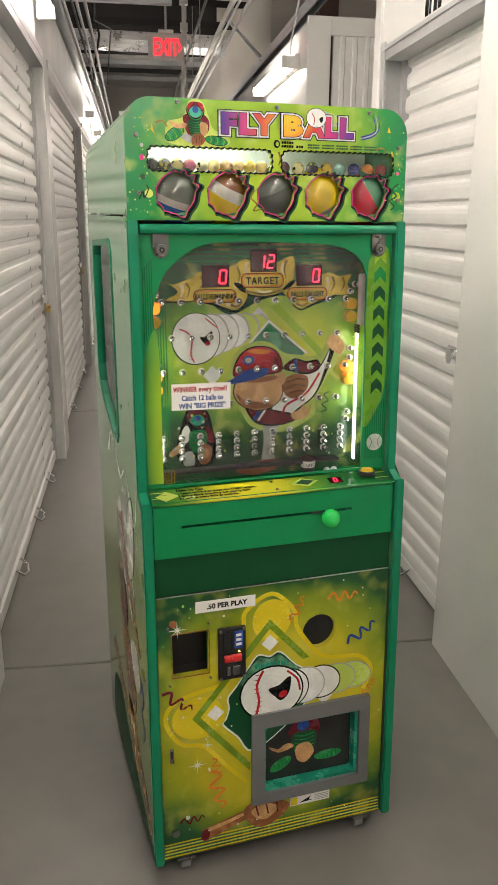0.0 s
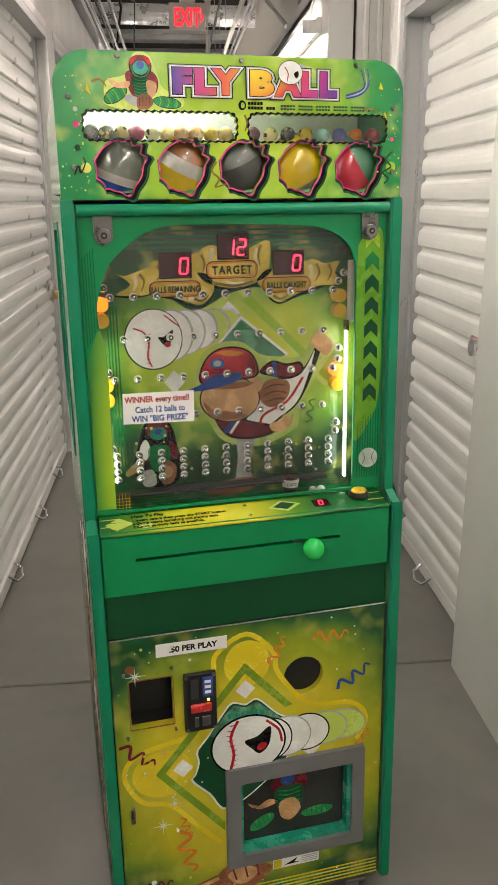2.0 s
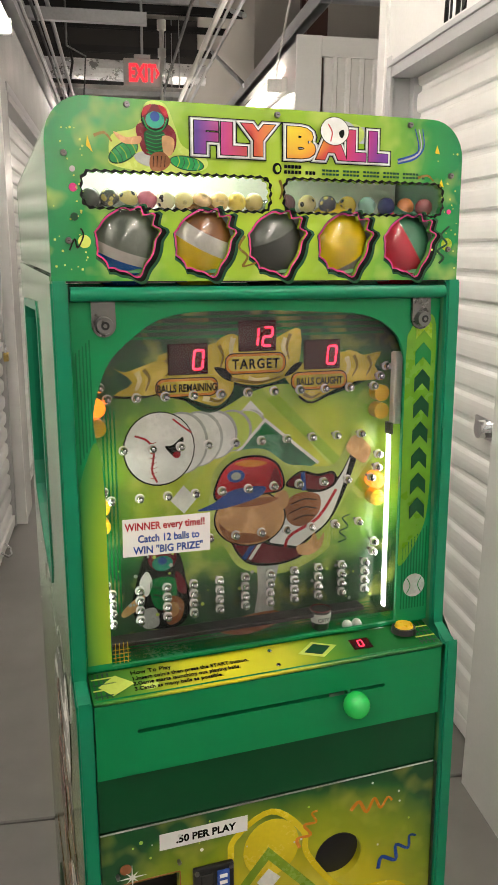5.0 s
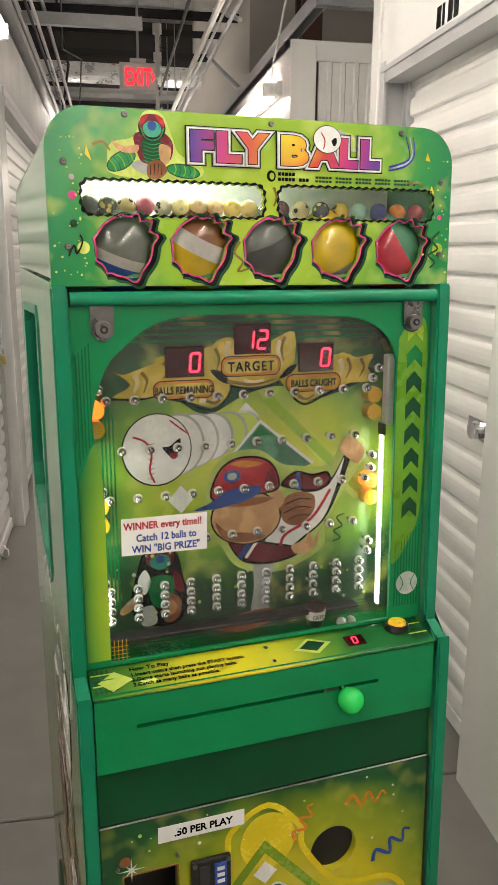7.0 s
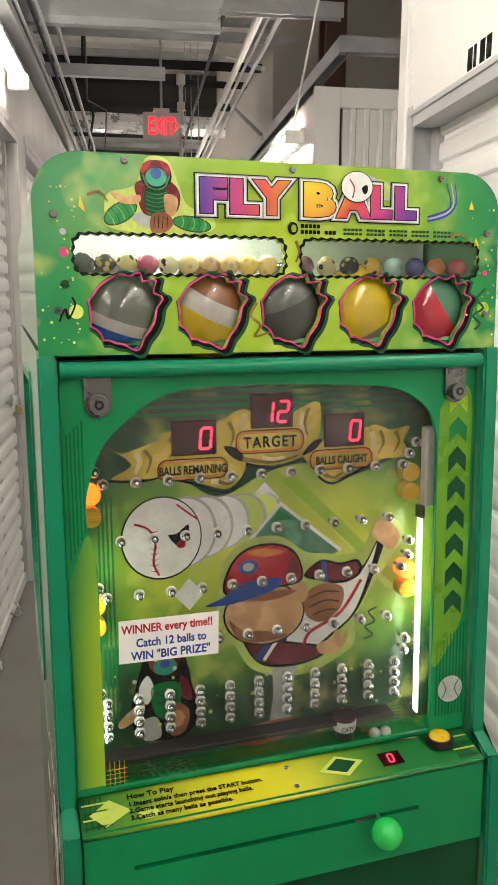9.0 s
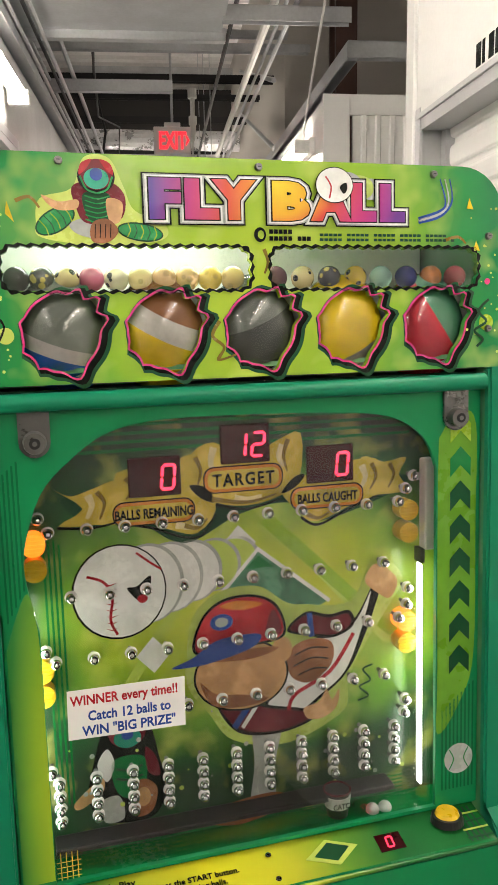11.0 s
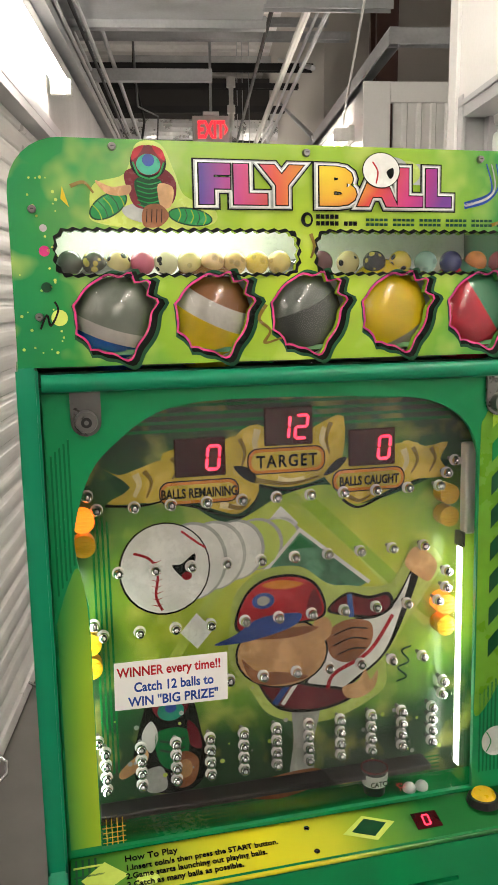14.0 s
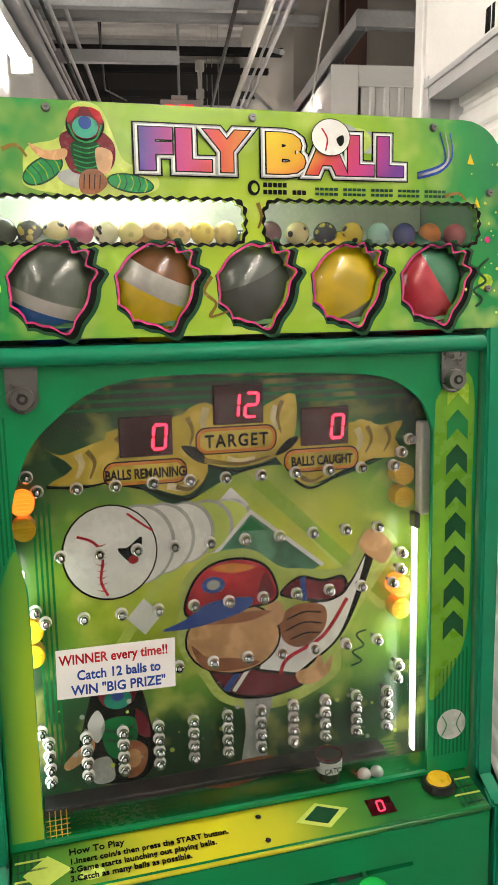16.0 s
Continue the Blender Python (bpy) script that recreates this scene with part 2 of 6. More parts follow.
# ---- shaping helpers ----
def mesh_of(name, bm, mat):
    me = bpy.data.meshes.new(name)
    bmesh.ops.recalc_face_normals(bm, faces=bm.faces)
    for e in bm.edges:
        e.smooth = len(e.link_faces) == 2 and e.calc_face_angle(0) < 0.9
    bm.to_mesh(me)
    bm.free()
    for m in (mat if isinstance(mat, (list, tuple)) else [mat]):
        me.materials.append(m)
    return me


def part(name, bm, mat, parent, label="", smooth=False):
    ob = new(name, mesh_of(name, bm, mat))
    ob.parent = parent
    if smooth:
        ob.data.polygons.foreach_set("use_smooth", [True] * len(ob.data.polygons))
    return tagged(ob, label)


def thing(name, label, category, m=None, group="", kind=""):
    ob = new(name)
    ob.empty_display_size = 0.05
    if m is not None:
        ob.matrix_world = m
    return tagged(ob, label, category, group, kind)


def structure(name, bm, mat, label, category, smooth=False):
    ob = new(name, mesh_of(name, bm, mat))
    ob.matrix_world = HALL
    if smooth:
        ob.data.polygons.foreach_set("use_smooth", [True] * len(ob.data.polygons))
    return tagged(ob, label, category, kind="structure")


def box(a, b, bevel=0.0, seg=2, bm=None):
    own = bmesh.new()
    r = bmesh.ops.create_cube(own, size=1)
    for v in own.verts:
        v.co = Vector([a[i] + (v.co[i] + 0.5) * (b[i] - a[i]) for i in range(3)])
    if bevel:
        bmesh.ops.bevel(own, geom=own.edges[:], offset=bevel, segments=seg, affect="EDGES", profile=0.5)
    return merge(bm, own)


def merge(bm, own):
    if bm is None:
        return own
    tmp = bpy.data.meshes.new("tmp")
    own.to_mesh(tmp)
    own.free()
    bm.from_mesh(tmp)
    bpy.data.meshes.remove(tmp)
    return bm


def rod(p, q, r, seg=10, bm=None, r2=None):
    own = bmesh.new()
    p, q = Vector(p), Vector(q)
    d = q - p
    bmesh.ops.create_cone(own, cap_ends=True, segments=seg, radius1=r, radius2=r if r2 is None else r2, depth=d.length)
    m = Matrix.Translation((p + q) / 2) @ d.to_track_quat("Z", "Y").to_matrix().to_4x4()
    bmesh.ops.transform(own, matrix=m, verts=own.verts)
    return merge(bm, own)


def ball(c, r, seg=14, bm=None, squash=(1, 1, 1)):
    own = bmesh.new()
    bmesh.ops.create_uvsphere(own, u_segments=seg, v_segments=max(6, seg // 2 + 1), radius=r)
    for v in own.verts:
        v.co = Vector([c[i] + v.co[i] * squash[i] for i in range(3)])
    return merge(bm, own)


def plate(outer, holes=(), thick=0.01, put=lambda a, b, d: (a, d, b), start=0.0, bevel=0.0):
    """A flat plate of that outline, with holes through it; put() turns (along, up, depth) into a place."""
    bm = bmesh.new()
    edges = []
    for loop in (outer, *holes):
        vs = [bm.verts.new(put(a, b, start)) for a, b in loop]
        edges += [bm.edges.new((vs[i], vs[(i + 1) % len(vs)])) for i in range(len(vs))]
    if holes:
        bmesh.ops.triangle_fill(bm, use_beauty=True, use_dissolve=False, edges=edges)
    else:
        bm.faces.new(bm.verts[:])
    geo = bmesh.ops.extrude_face_region(bm, geom=bm.faces[:])
    shift = Vector(put(0, 0, start + thick)) - Vector(put(0, 0, start))
    bmesh.ops.translate(bm, vec=shift, verts=[g for g in geo["geom"] if isinstance(g, bmesh.types.BMVert)])
    return bm


def sides(a, b, d):
    return (d, a, b)


def rect(a0, a1, b0, b1, r=0.0, n=5):
    if not r:
        return [(a0, b0), (a1, b0), (a1, b1), (a0, b1)]
    pts = []
    for cx, cy, s in ((a1 - r, b0 + r, -90), (a1 - r, b1 - r, 0), (a0 + r, b1 - r, 90), (a0 + r, b0 + r, 180)):
        pts += [(cx + r * math.cos(radians(s + 90 * i / n)), cy + r * math.sin(radians(s + 90 * i / n))) for i in range(n + 1)]
    return pts


def oval(cx, cy, rx, ry=None, n=28, turn=0.0):
    ry = rx if ry is None else ry
    c, s = math.cos(radians(turn)), math.sin(radians(turn))
    out = []
    for i in range(n):
        a, b = rx * math.cos(2 * math.pi * i / n), ry * math.sin(2 * math.pi * i / n)
        out.append((cx + a * c - b * s, cy + a * s + b * c))
    return out


def spline(pts, n=6, closed=True):
    """Smooth outline through a few points."""
    out, k = [], len(pts)
    for i in range(k if closed else k - 1):
        p = [Vector(pts[(i + j) % k] if closed else pts[min(max(i + j, 0), k - 1)]) for j in (-1, 0, 1, 2)]
        for s in range(n):
            t = s / n
            q = 0.5 * (2 * p[1] + (p[2] - p[0]) * t + (2 * p[0] - 5 * p[1] + 4 * p[2] - p[3]) * t * t + (3 * p[1] - p[0] - 3 * p[2] + p[3]) * t ** 3)
            out.append((q.x, q.y))
    if not closed:
        out.append(tuple(pts[-1]))
    return out


def ribbon(pts, w0, w1=None, n=5):
    """An outline round a smooth line, of a width that tapers."""
    line = [Vector(p) for p in spline(pts, n, False)]
    w1 = w0 if w1 is None else w1
    left, right = [], []
    for i, p in enumerate(line):
        d = (line[min(i + 1, len(line) - 1)] - line[max(i - 1, 0)]).normalized()
        w = w0 + (w1 - w0) * i / (len(line) - 1)
        nrm = Vector((-d.y, d.x)) * w / 2
        left.append(tuple(p + nrm)); right.append(tuple(p - nrm))
    return left + right[::-1]


def tube(points, r, bm=None, seg=8):
    own = bmesh.new()
    rings = []
    pts = [Vector(p) for p in points]
    for i, p in enumerate(pts):
        d = (pts[min(i + 1, len(pts) - 1)] - pts[max(i - 1, 0)]).normalized()
        m = d.to_track_quat("Z", "Y").to_matrix()
        rings.append([own.verts.new(p + m @ Vector((r * math.cos(2 * math.pi * k / seg), r * math.sin(2 * math.pi * k / seg), 0))) for k in range(seg)])
    for a, b in zip(rings, rings[1:]):
        for k in range(seg):
            own.faces.new((a[k], a[(k + 1) % seg], b[(k + 1) % seg], b[k]))
    own.faces.new(rings[0][::-1]); own.faces.new(rings[-1])
    return merge(bm, own)


def words(name, body, size, m, mat, parent, align="LEFT", bold=0.0, squeeze=1.0, label="", shear=0.0, thick=0.0003, space=1.0):
    """Lettering in the built-in font, as a mesh under its thing; m puts the baseline."""
    cu = bpy.data.curves.new(name, "FONT")
    cu.body, cu.size, cu.align_x, cu.extrude, cu.offset, cu.shear, cu.space_character = body, size, align, thick, bold, shear, space
    cu.resolution_u = 3
    tmp = bpy.data.objects.new(name, cu)
    scene.collection.objects.link(tmp)
    me = bpy.data.meshes.new_from_object(tmp)
    bpy.data.objects.remove(tmp)
    bpy.data.curves.remove(cu)
    me.transform(m @ Matrix.Diagonal((squeeze, 1, 1, 1)))
    me.materials.clear(); me.materials.append(mat)
    ob = new(name, me)
    ob.parent = parent
    return tagged(ob, label)


def decal(name, outline, mat, parent, level, face=0.0, holes=()):
    """Printed shape on an upright front whose surface is at y = face."""
    return part(name, plate(outline, holes, 0.0003, start=face - 0.0004 * level - 0.0002), mat, parent)


def upright(x, y, z, tilt=0.0):
    """Lettering that stands on a front, facing -y, turned in its plane."""
    return pose(x, y, z, 90, 0, 0) @ pose(0, 0, 0, 0, 0, tilt)


# ---- hall structure ----
def floor_slab(v0, v1):
    bm = box((-5, v0, -0.08), (6, v1, 0.0))
    bmesh.ops.bevel(bm, geom=[e for e in bm.edges if all(v.co.z > -0.01 for v in e.verts)], offset=0.004, segments=1, affect="EDGES")
    return bm


floor_ob = structure("floor", box((-5, -6, -0.16), (6, 17, -0.081)), DARK, "grey sealed concrete floor with saw-cut joints", "floor")
for v0, v1 in ((-6, -2.6), (-2.593, 0.945), (0.952, 4.6), (4.607, 8.4), (8.407, 17)):
    slab = part("concrete_slab", floor_slab(v0, v1), CONCRETE, floor_ob)


def notched(v0, v1, top, doors, head):
    pts = [(v0, 0)]
    for a, b in doors:
        pts += [(a, 0), (a, head), (b, head), (b, 0)]
    return pts + [(v1, 0), (v1, top), (v0, top)]


LEFT_DOORS = ((-1.75, 0.70), (0.90, 3.35), (3.66, 6.60), (6.85, 9.3), (9.5, 12.0))
structure("wall_left", plate(notched(-5.5, 15.8, 2.72, LEFT_DOORS, 2.30), (), -0.13, sides, -0.475), WHITE_METAL,
          "glossy white sheet-metal corridor wall with roll-up doors", "wall")
structure("wall_right", plate(notched(-5.5, 1.975, 2.72, ((-3.2, -0.9), (0.918, 1.88)), 2.13), (), 0.13, sides, 1.02), WHITE_METAL,
          "glossy white sheet-metal wall round a storage unit", "wall")
structure("wall_unit_end", box((1.15, 1.90, 0), (3.4, 1.972, 2.72)), WHITE_METAL, "white sheet-metal end of a storage unit", "wall")
structure("trim_corner", box((1.008, 1.905, 0.0), (1.032, 1.985, 2.72), 0.004), WHITE_METAL, "white corner trim of the unit wall", "trim")
structure("wall_far_side", box((1.04, 3.46, 0), (1.14, 15.8, 2.58)), WHITE_METAL, "white sheet-metal wall along the far corridor", "wall")


def prism(loop, along):
    """A closed solid: an outline carried along a straight way."""
    bm = bmesh.new()
    a = [bm.verts.new(p) for p in loop]
    b = [bm.verts.new(p + along) for p in loop]
    n = len(loop)
    for i in range(n):
        bm.faces.new((a[i], a[(i + 1) % n], b[(i + 1) % n], b[i]))
    bm.faces.new(a[::-1])
    bm.faces.new(b)
    return bm


def corrugated(u0, u1, v, z0, z1, pitch):
    pts, u = [], u0
    while u < u1:
        pts += [(u, v), (u + pitch * 0.55, v), (u + pitch * 0.64, v - 0.012), (u + pitch * 0.9, v - 0.012)]
        u += pitch
    loop = pts + [(a, v + 0.02) for a in (pts[-1][0], pts[0][0])]
    return prism([Vector((a, b, z0)) for a, b in loop], Vector((0, 0, z1 - z0)))


structure("wall_far_unit", corrugated(1.19, 3.4, 3.45, 0, 2.52, 0.075), WHITE_METAL, "white ribbed sheet-metal front of a storage unit", "wall")
structure("trim_far_unit", box((1.04, 3.43, 2.50), (3.4, 3.458, 2.60), 0.004, 2, box((1.03, 3.425, 0), (1.17, 3.455, 2.60), 0.004)), WHITE_METAL,
          "white cap and corner trim of a ribbed wall", "trim")
structure("wall_drywall", box((1.28, 6.3, 0), (1.45, 15.8, 4.9)), BEIGE, "tall beige drywall partition above the units", "wall")
structure("wall_drywall_return", box((1.28, 6.2, 0), (5.9, 6.30, 4.9)), BEIGE, "beige drywall return wall", "wall")
structure("wall_end", box((-5, 15.8, 0), (6, 16, 5.0)), BEIGE, "pale end wall far down the corridor", "wall")
structure("wall_back", box((-5, -6, 0), (6, -5.8, 5.0)), BEIGE, "beige wall closing the corridor", "wall")
structure("wall_outer_left", box((-5.2, -6, 0), (-5, 16, 5.0)), BEIGE, "beige outer wall of the building", "wall")
structure("wall_outer_right", box((6, -6, 0), (6.2, 16, 5.0)), BEIGE, "beige outer wall of the building", "wall")


def roof_deck():
    bm = bmesh.new()
    pts, v = [], -6.0
    while v < 16:
        pts += [(v, 4.9), (v + 0.12, 4.9), (v + 0.15, 4.94), (v + 0.27, 4.94)]
        v += 0.30
    a = [bm.verts.new((-5.1, p, z)) for p, z in pts]
    b = [bm.verts.new((6.1, p, z)) for p, z in pts]
    for i in range(len(pts) - 1):
        bm.faces.new((a[i], a[i + 1], b[i + 1], b[i]))
    return bm


structure("ceiling", roof_deck(), ROOF, "grey ribbed metal roof deck high above the units", "ceiling")


def channel(p0, p1, w, h, up=True):
    """A U-shaped steel channel from p0 to p1 along u or v, open above or below."""
    (u0, v0, z0), (u1, v1, z1) = p0, p1
    t = 0.004
    bm = None
    base = z0 if up else z0 + h - t
    if abs(u1 - u0) > abs(v1 - v0):
        bm = box((u0, v0, base), (u1, v0 + w, base + t))
        box((u0, v0, z0), (u1, v0 + t, z0 + h), bm=bm)
        box((u0, v0 + w - t, z0), (u1, v0 + w, z0 + h), bm=bm)
    else:
        bm = box((u0, v0, base), (u0 + w, v1, base + t))
        box((u0, v0, z0), (u0 + t, v1, z0 + h), bm=bm)
        box((u0 + w - t, v0, z0), (u0 + w, v1, z0 + h), bm=bm)
    return bm


def steel(name, bm, mat, label, category):
    ob = new(name, mesh_of(name, bm, mat))
    ob.matrix_world = HALL
    return tagged(ob, label, category)


# galvanised work over the corridor
structure("ceiling_panel", box((-0.47, -3.0, 2.90), (0.53, 3.52, 2.915)), GALV, "galvanised sheet-metal panel hung over the corridor", "ceiling")
steel("steel_channel", channel((-0.47, 3.50, 2.86), (0.55, 3.50, 2.86), 0.05, 0.06), GALV, "galvanised channel across the corridor at the panel edge", "channel")
steel("steel_channel", channel((0.52, 3.28, 2.885), (1.14, 3.28, 2.885), 0.06, 0.07, False), GALV, "galvanised channel bridging to the unit wall", "channel")
steel("steel_channel", channel((-0.47, 4.45, 2.86), (0.30, 4.45, 2.86), 0.05, 0.07), GALV, "short galvanised channel across the corridor", "channel")
steel("steel_channel", channel((1.10, 3.18, 2.70), (3.2, 3.18, 2.70), 0.06, 0.075, False), GALV, "galvanised channel over the side passage", "channel")
steel("steel_channel", channel((1.10, 3.2, 2.70), (1.10, 9.0, 2.70), 0.06, 0.075, False), GALV, "galvanised channel along the far wall top", "channel")
steel("steel_channel", channel((-0.50, -5, 2.72), (-0.50, 14, 2.72), 0.09, 0.05, False), GALV, "galvanised track capping the corridor wall", "channel")
for u, z, r, mat in ((-0.41, 2.80, 0.012, GALV), (-0.37, 2.86, 0.010, BLACK_STEEL), (-0.33, 2.83, 0.011, GALV), (-0.44, 2.92, 0.010, GALV), (-0.30, 2.95, 0.014, GALV),
                     (0.80, 3.05, 0.024, PVC), (0.88, 2.98, 0.014, GALV), (0.66, 3.22, 0.014, BLACK_STEEL), (0.93, 3.20, 0.012, GALV)):
    steel("conduit", tube([(u, 3.0 if u > 0 else -4.5, z), (u, 6.0, z + 0.004), (u, 15.5, z)], r), mat, "thin pipe running along the corridor ceiling", "pipe")
for v, z, h in ((4.9, 3.24, 0.05), (6.6, 3.50, 0.06), (7.6, 3.60, 0.05), (8.8, 3.64, 0.07), (10.4, 4.62, 0.08), (5.8, 3.62, 0.05)):
    steel("cross_beam", channel((-0.9, v, z), (1.25, v, z), 0.07, h, False), BLACK_STEEL if v in (6.6, 7.6, 8.8) else GALV, "steel beam across the corridor ceiling", "beam")
steel("duct", tube([(-2.5, 9.6, 3.60), (-0.6, 9.6, 3.62), (1.24, 9.6, 3.60)], 0.12, seg=14), FOIL, "crinkled foil-wrapped round duct", "duct")
steel("dark_bulkhead", box((-3.0, 10.9, 3.98), (1.27, 11.0, 4.55)), DARK, "dark painted bulkhead under the roof", "bulkhead")
steel("steel_column", box((1.36, 4.60, 0.0), (1.50, 4.64, 4.88), 0, 2, box((1.415, 4.64, 0), (1.445, 4.78, 4.88), 0, 2, box((1.36, 4.78, 0), (1.50, 4.82, 4.88)))), BROWN,
      "brown primed steel column behind the units", "column")
def low_ceiling():
    """Insulated sheet over the far corridor, sagging a little between its purlins."""
    bm = bmesh.new()
    rows = []
    for i in range(49):
        v = 11.0 + 0.1 * i
        z = 3.975 - 0.022 * abs(math.sin(math.pi * (v - 11.0) / 0.8))
        rows.append([bm.verts.new((-2.6 + 0.32 * k, v, z + 0.008 * math.sin(3.1 * k + 1.7 * i))) for k in range(13)])
    for a, b in zip(rows, rows[1:]):
        for k in range(12):
            bm.faces.new((a[k], a[k + 1], b[k + 1], b[k]))
    bmesh.ops.solidify(bm, geom=bm.faces[:], thickness=-0.05)
    return bm


structure("ceiling_far", low_ceiling(), ROOF, "white insulated lower ceiling over the far corridor", "ceiling", True)
for v in (11.8, 12.6, 13.4, 14.2):
    steel("cross_beam", channel((-2.5, v, 3.86), (1.26, v, 3.86), 0.05, 0.07, False), BLACK_STEEL if v in (11.8, 13.4) else GALV, "slim purlin under the far insulated ceiling", "beam")
for v in (7.2, 8.2, 9.2):
    steel("hanger_wire", tube([(0.72, v, 3.0), (0.72, v, 4.88)], 0.004), GALV, "thin threaded hanger rod from the roof", "rod")
steel("cable", tube([(-0.30, 3.6, 3.0), (-0.22, 5.0, 3.34), (-0.30, 6.6, 3.20), (-0.18, 8.0, 3.42), (-0.28, 9.6, 3.1)], 0.008), BLACK_STEEL, "slack black cable along the ceiling steelwork", "cable")
steel("cable", tube([(-0.34, 7.0, 4.2), (-0.36, 7.1, 3.6), (-0.28, 7.2, 3.2), (-0.36, 7.3, 2.8)], 0.012), BLACK_STEEL, "black cable dropping beside the corridor wall", "cable")
for dz, du in ((0, 0), (0.5, 0.02)):
    steel("diagonal_brace", tube([(1.10, 5.6, 2.75 + dz), (1.26, 9.5, 3.9 + dz)], 0.02), GALV, "galvanised diagonal brace by the drywall", "brace")


# ---- roll-up doors ----
def slat_mesh(v0, v1, pitch):
    """One curved slat of a roll-up curtain, bulging towards +u."""
    prof = [(0.0, 0.0), (0.009, 0.03 * pitch), (0.0135, 0.09 * pitch), (0.0155, 0.30 * pitch), (0.0155, 0.48 * pitch), (0.0135, 0.66 * pitch), (0.010, 0.72 * pitch), (0.001, 0.80 * pitch), (-0.001, 0.88 * pitch), (-0.001, 0.95 * pitch), (0.0, pitch)]
    loop = prof + [(-0.010, pitch), (-0.010, 0.0)]
    bm = prism([Vector((u, v0, z)) for u, z in loop], Vector((0, v1 - v0, 0)))
    me = mesh_of("slat", bm, SLAT_METAL)
    return me


DOORS = []


def roll_door(name, u, v0, v1, head, facing, label, pitch=0.0868):
    """A roll-up door: curtain slats, bottom bar with handle, side guides, latch with padlock."""
    root = thing(name, label, "door", HALL @ pose(u, 0, 0, 0, 0, 0), kind="structure")
    s = facing
    bar = part("bottom_bar", box((-0.014, v0, 0.012), (0.026, v1, 0.068), 0.004), SLAT_METAL, root, "white metal bottom bar of the curtain")
    for e in (0.30, 0.55, 0.78):
        vv = v0 + (v1 - v0) * e
        if v1 - v0 < 1.5 and e != 0.55:
            continue
        lift = tube([(0.028 * s, vv - 0.06, 0.07), (0.06 * s, vv - 0.055, 0.045), (0.07 * s, vv, 0.035), (0.06 * s, vv + 0.055, 0.045), (0.028 * s, vv + 0.06, 0.07)], 0.006)
        part("lift_handle", lift, CHROME, bar, "bent chrome lift handle", True)
    for v in (v0 + 0.004, v1 - 0.03):
        part("side_guide", box((-0.03, v - 0.012, 0), (0.03, v + 0.038, head), 0.003), JAMB_GREY, root, "grey steel side guide")
    lv = v1 - 0.16 if s > 0 else v0 + 0.205
    latch = part("latch", box((0.016 * s if s > 0 else -0.022, lv - 0.07, 0.985), (0.022 * s if s > 0 else -0.016, lv + 0.07, 1.045), 0.002, 1,
                              rod((0.02 * s, lv, 1.015), (0.045 * s, lv, 1.015), 0.026, 14)), CHROME, root, "round chrome slide latch")
    if s > 0:
        part("padlock", box((0.03 * s if s > 0 else -0.055, lv + 0.055, 0.93), (0.055 * s if s > 0 else -0.03, lv + 0.10, 0.975), 0.004), BRASS, latch, "brass padlock")
        part("shackle", tube([(0.042 * s, lv + 0.063, 0.97), (0.042 * s, lv + 0.066, 1.0), (0.042 * s, lv + 0.078, 1.012), (0.042 * s, lv + 0.09, 1.0), (0.042 * s, lv + 0.093, 0.97)], 0.004), CHROME, latch)
    DOORS.append((root, v0 + 0.03, v1 - 0.03, head, s, pitch))
    return root


for i, (a, b) in enumerate(LEFT_DOORS):
    roll_door(f"door_{i + 1}", -0.556, a, b, 2.30, 1, "closed white ribbed steel roll-up storage door")
roll_door("door_6", 1.125, 0.918, 1.88, 2.13, -1, "closed white ribbed steel roll-up door of a narrow unit")
roll_door("door_7", 1.125, -3.2, -0.9, 2.13, -1, "closed white ribbed steel roll-up storage door")
structure("jamb_right", box((1.021, 1.876, 0), (1.118, 1.90, 2.128), 0, 2, box((1.016, 1.86, 0), (1.03, 1.905, 2.16), 0.003)), JAMB_GREY, "grey steel jamb of a roll-up door", "trim")
structure("lintel_right", box((1.021, 0.92, 2.09), (1.12, 1.86, 2.128), 0, 2, box((1.014, 0.90, 2.125), (1.022, 1.90, 2.142), 0.002)), JAMB_GREY, "grey steel lintel of a roll-up door", "trim")
for a, b in LEFT_DOORS:
    structure("jamb_left", box((-0.58, b, 0), (-0.472, b + 0.012, 2.30), 0, 2, box((-0.478, b - 0.004, 0), (-0.469, b + 0.05, 2.34), 0.002)), WHITE_METAL, "white steel jamb of a roll-up door", "trim")
    structure("lintel_left", box((-0.60, a, 2.262), (-0.47, b, 2.302), 0, 2, box((-0.476, a - 0.05, 2.30), (-0.468, b, 2.345), 0.002)), JAMB_GREY, "grey steel lintel of a roll-up door", "trim")
# unit number over the narrow door, kept as plain bars
sign = thing("unit_sign", "black unit lettering on the white wall above a roll-up door", "sign", HALL)
for k in range(4):
    v = 1.420 - 0.040 * k
    part("letter_bar", box((1.0185, v - (0.016 if k == 1 else 0.030), 2.150), (1.0198, v, 2.208)), BLACK_P, sign)


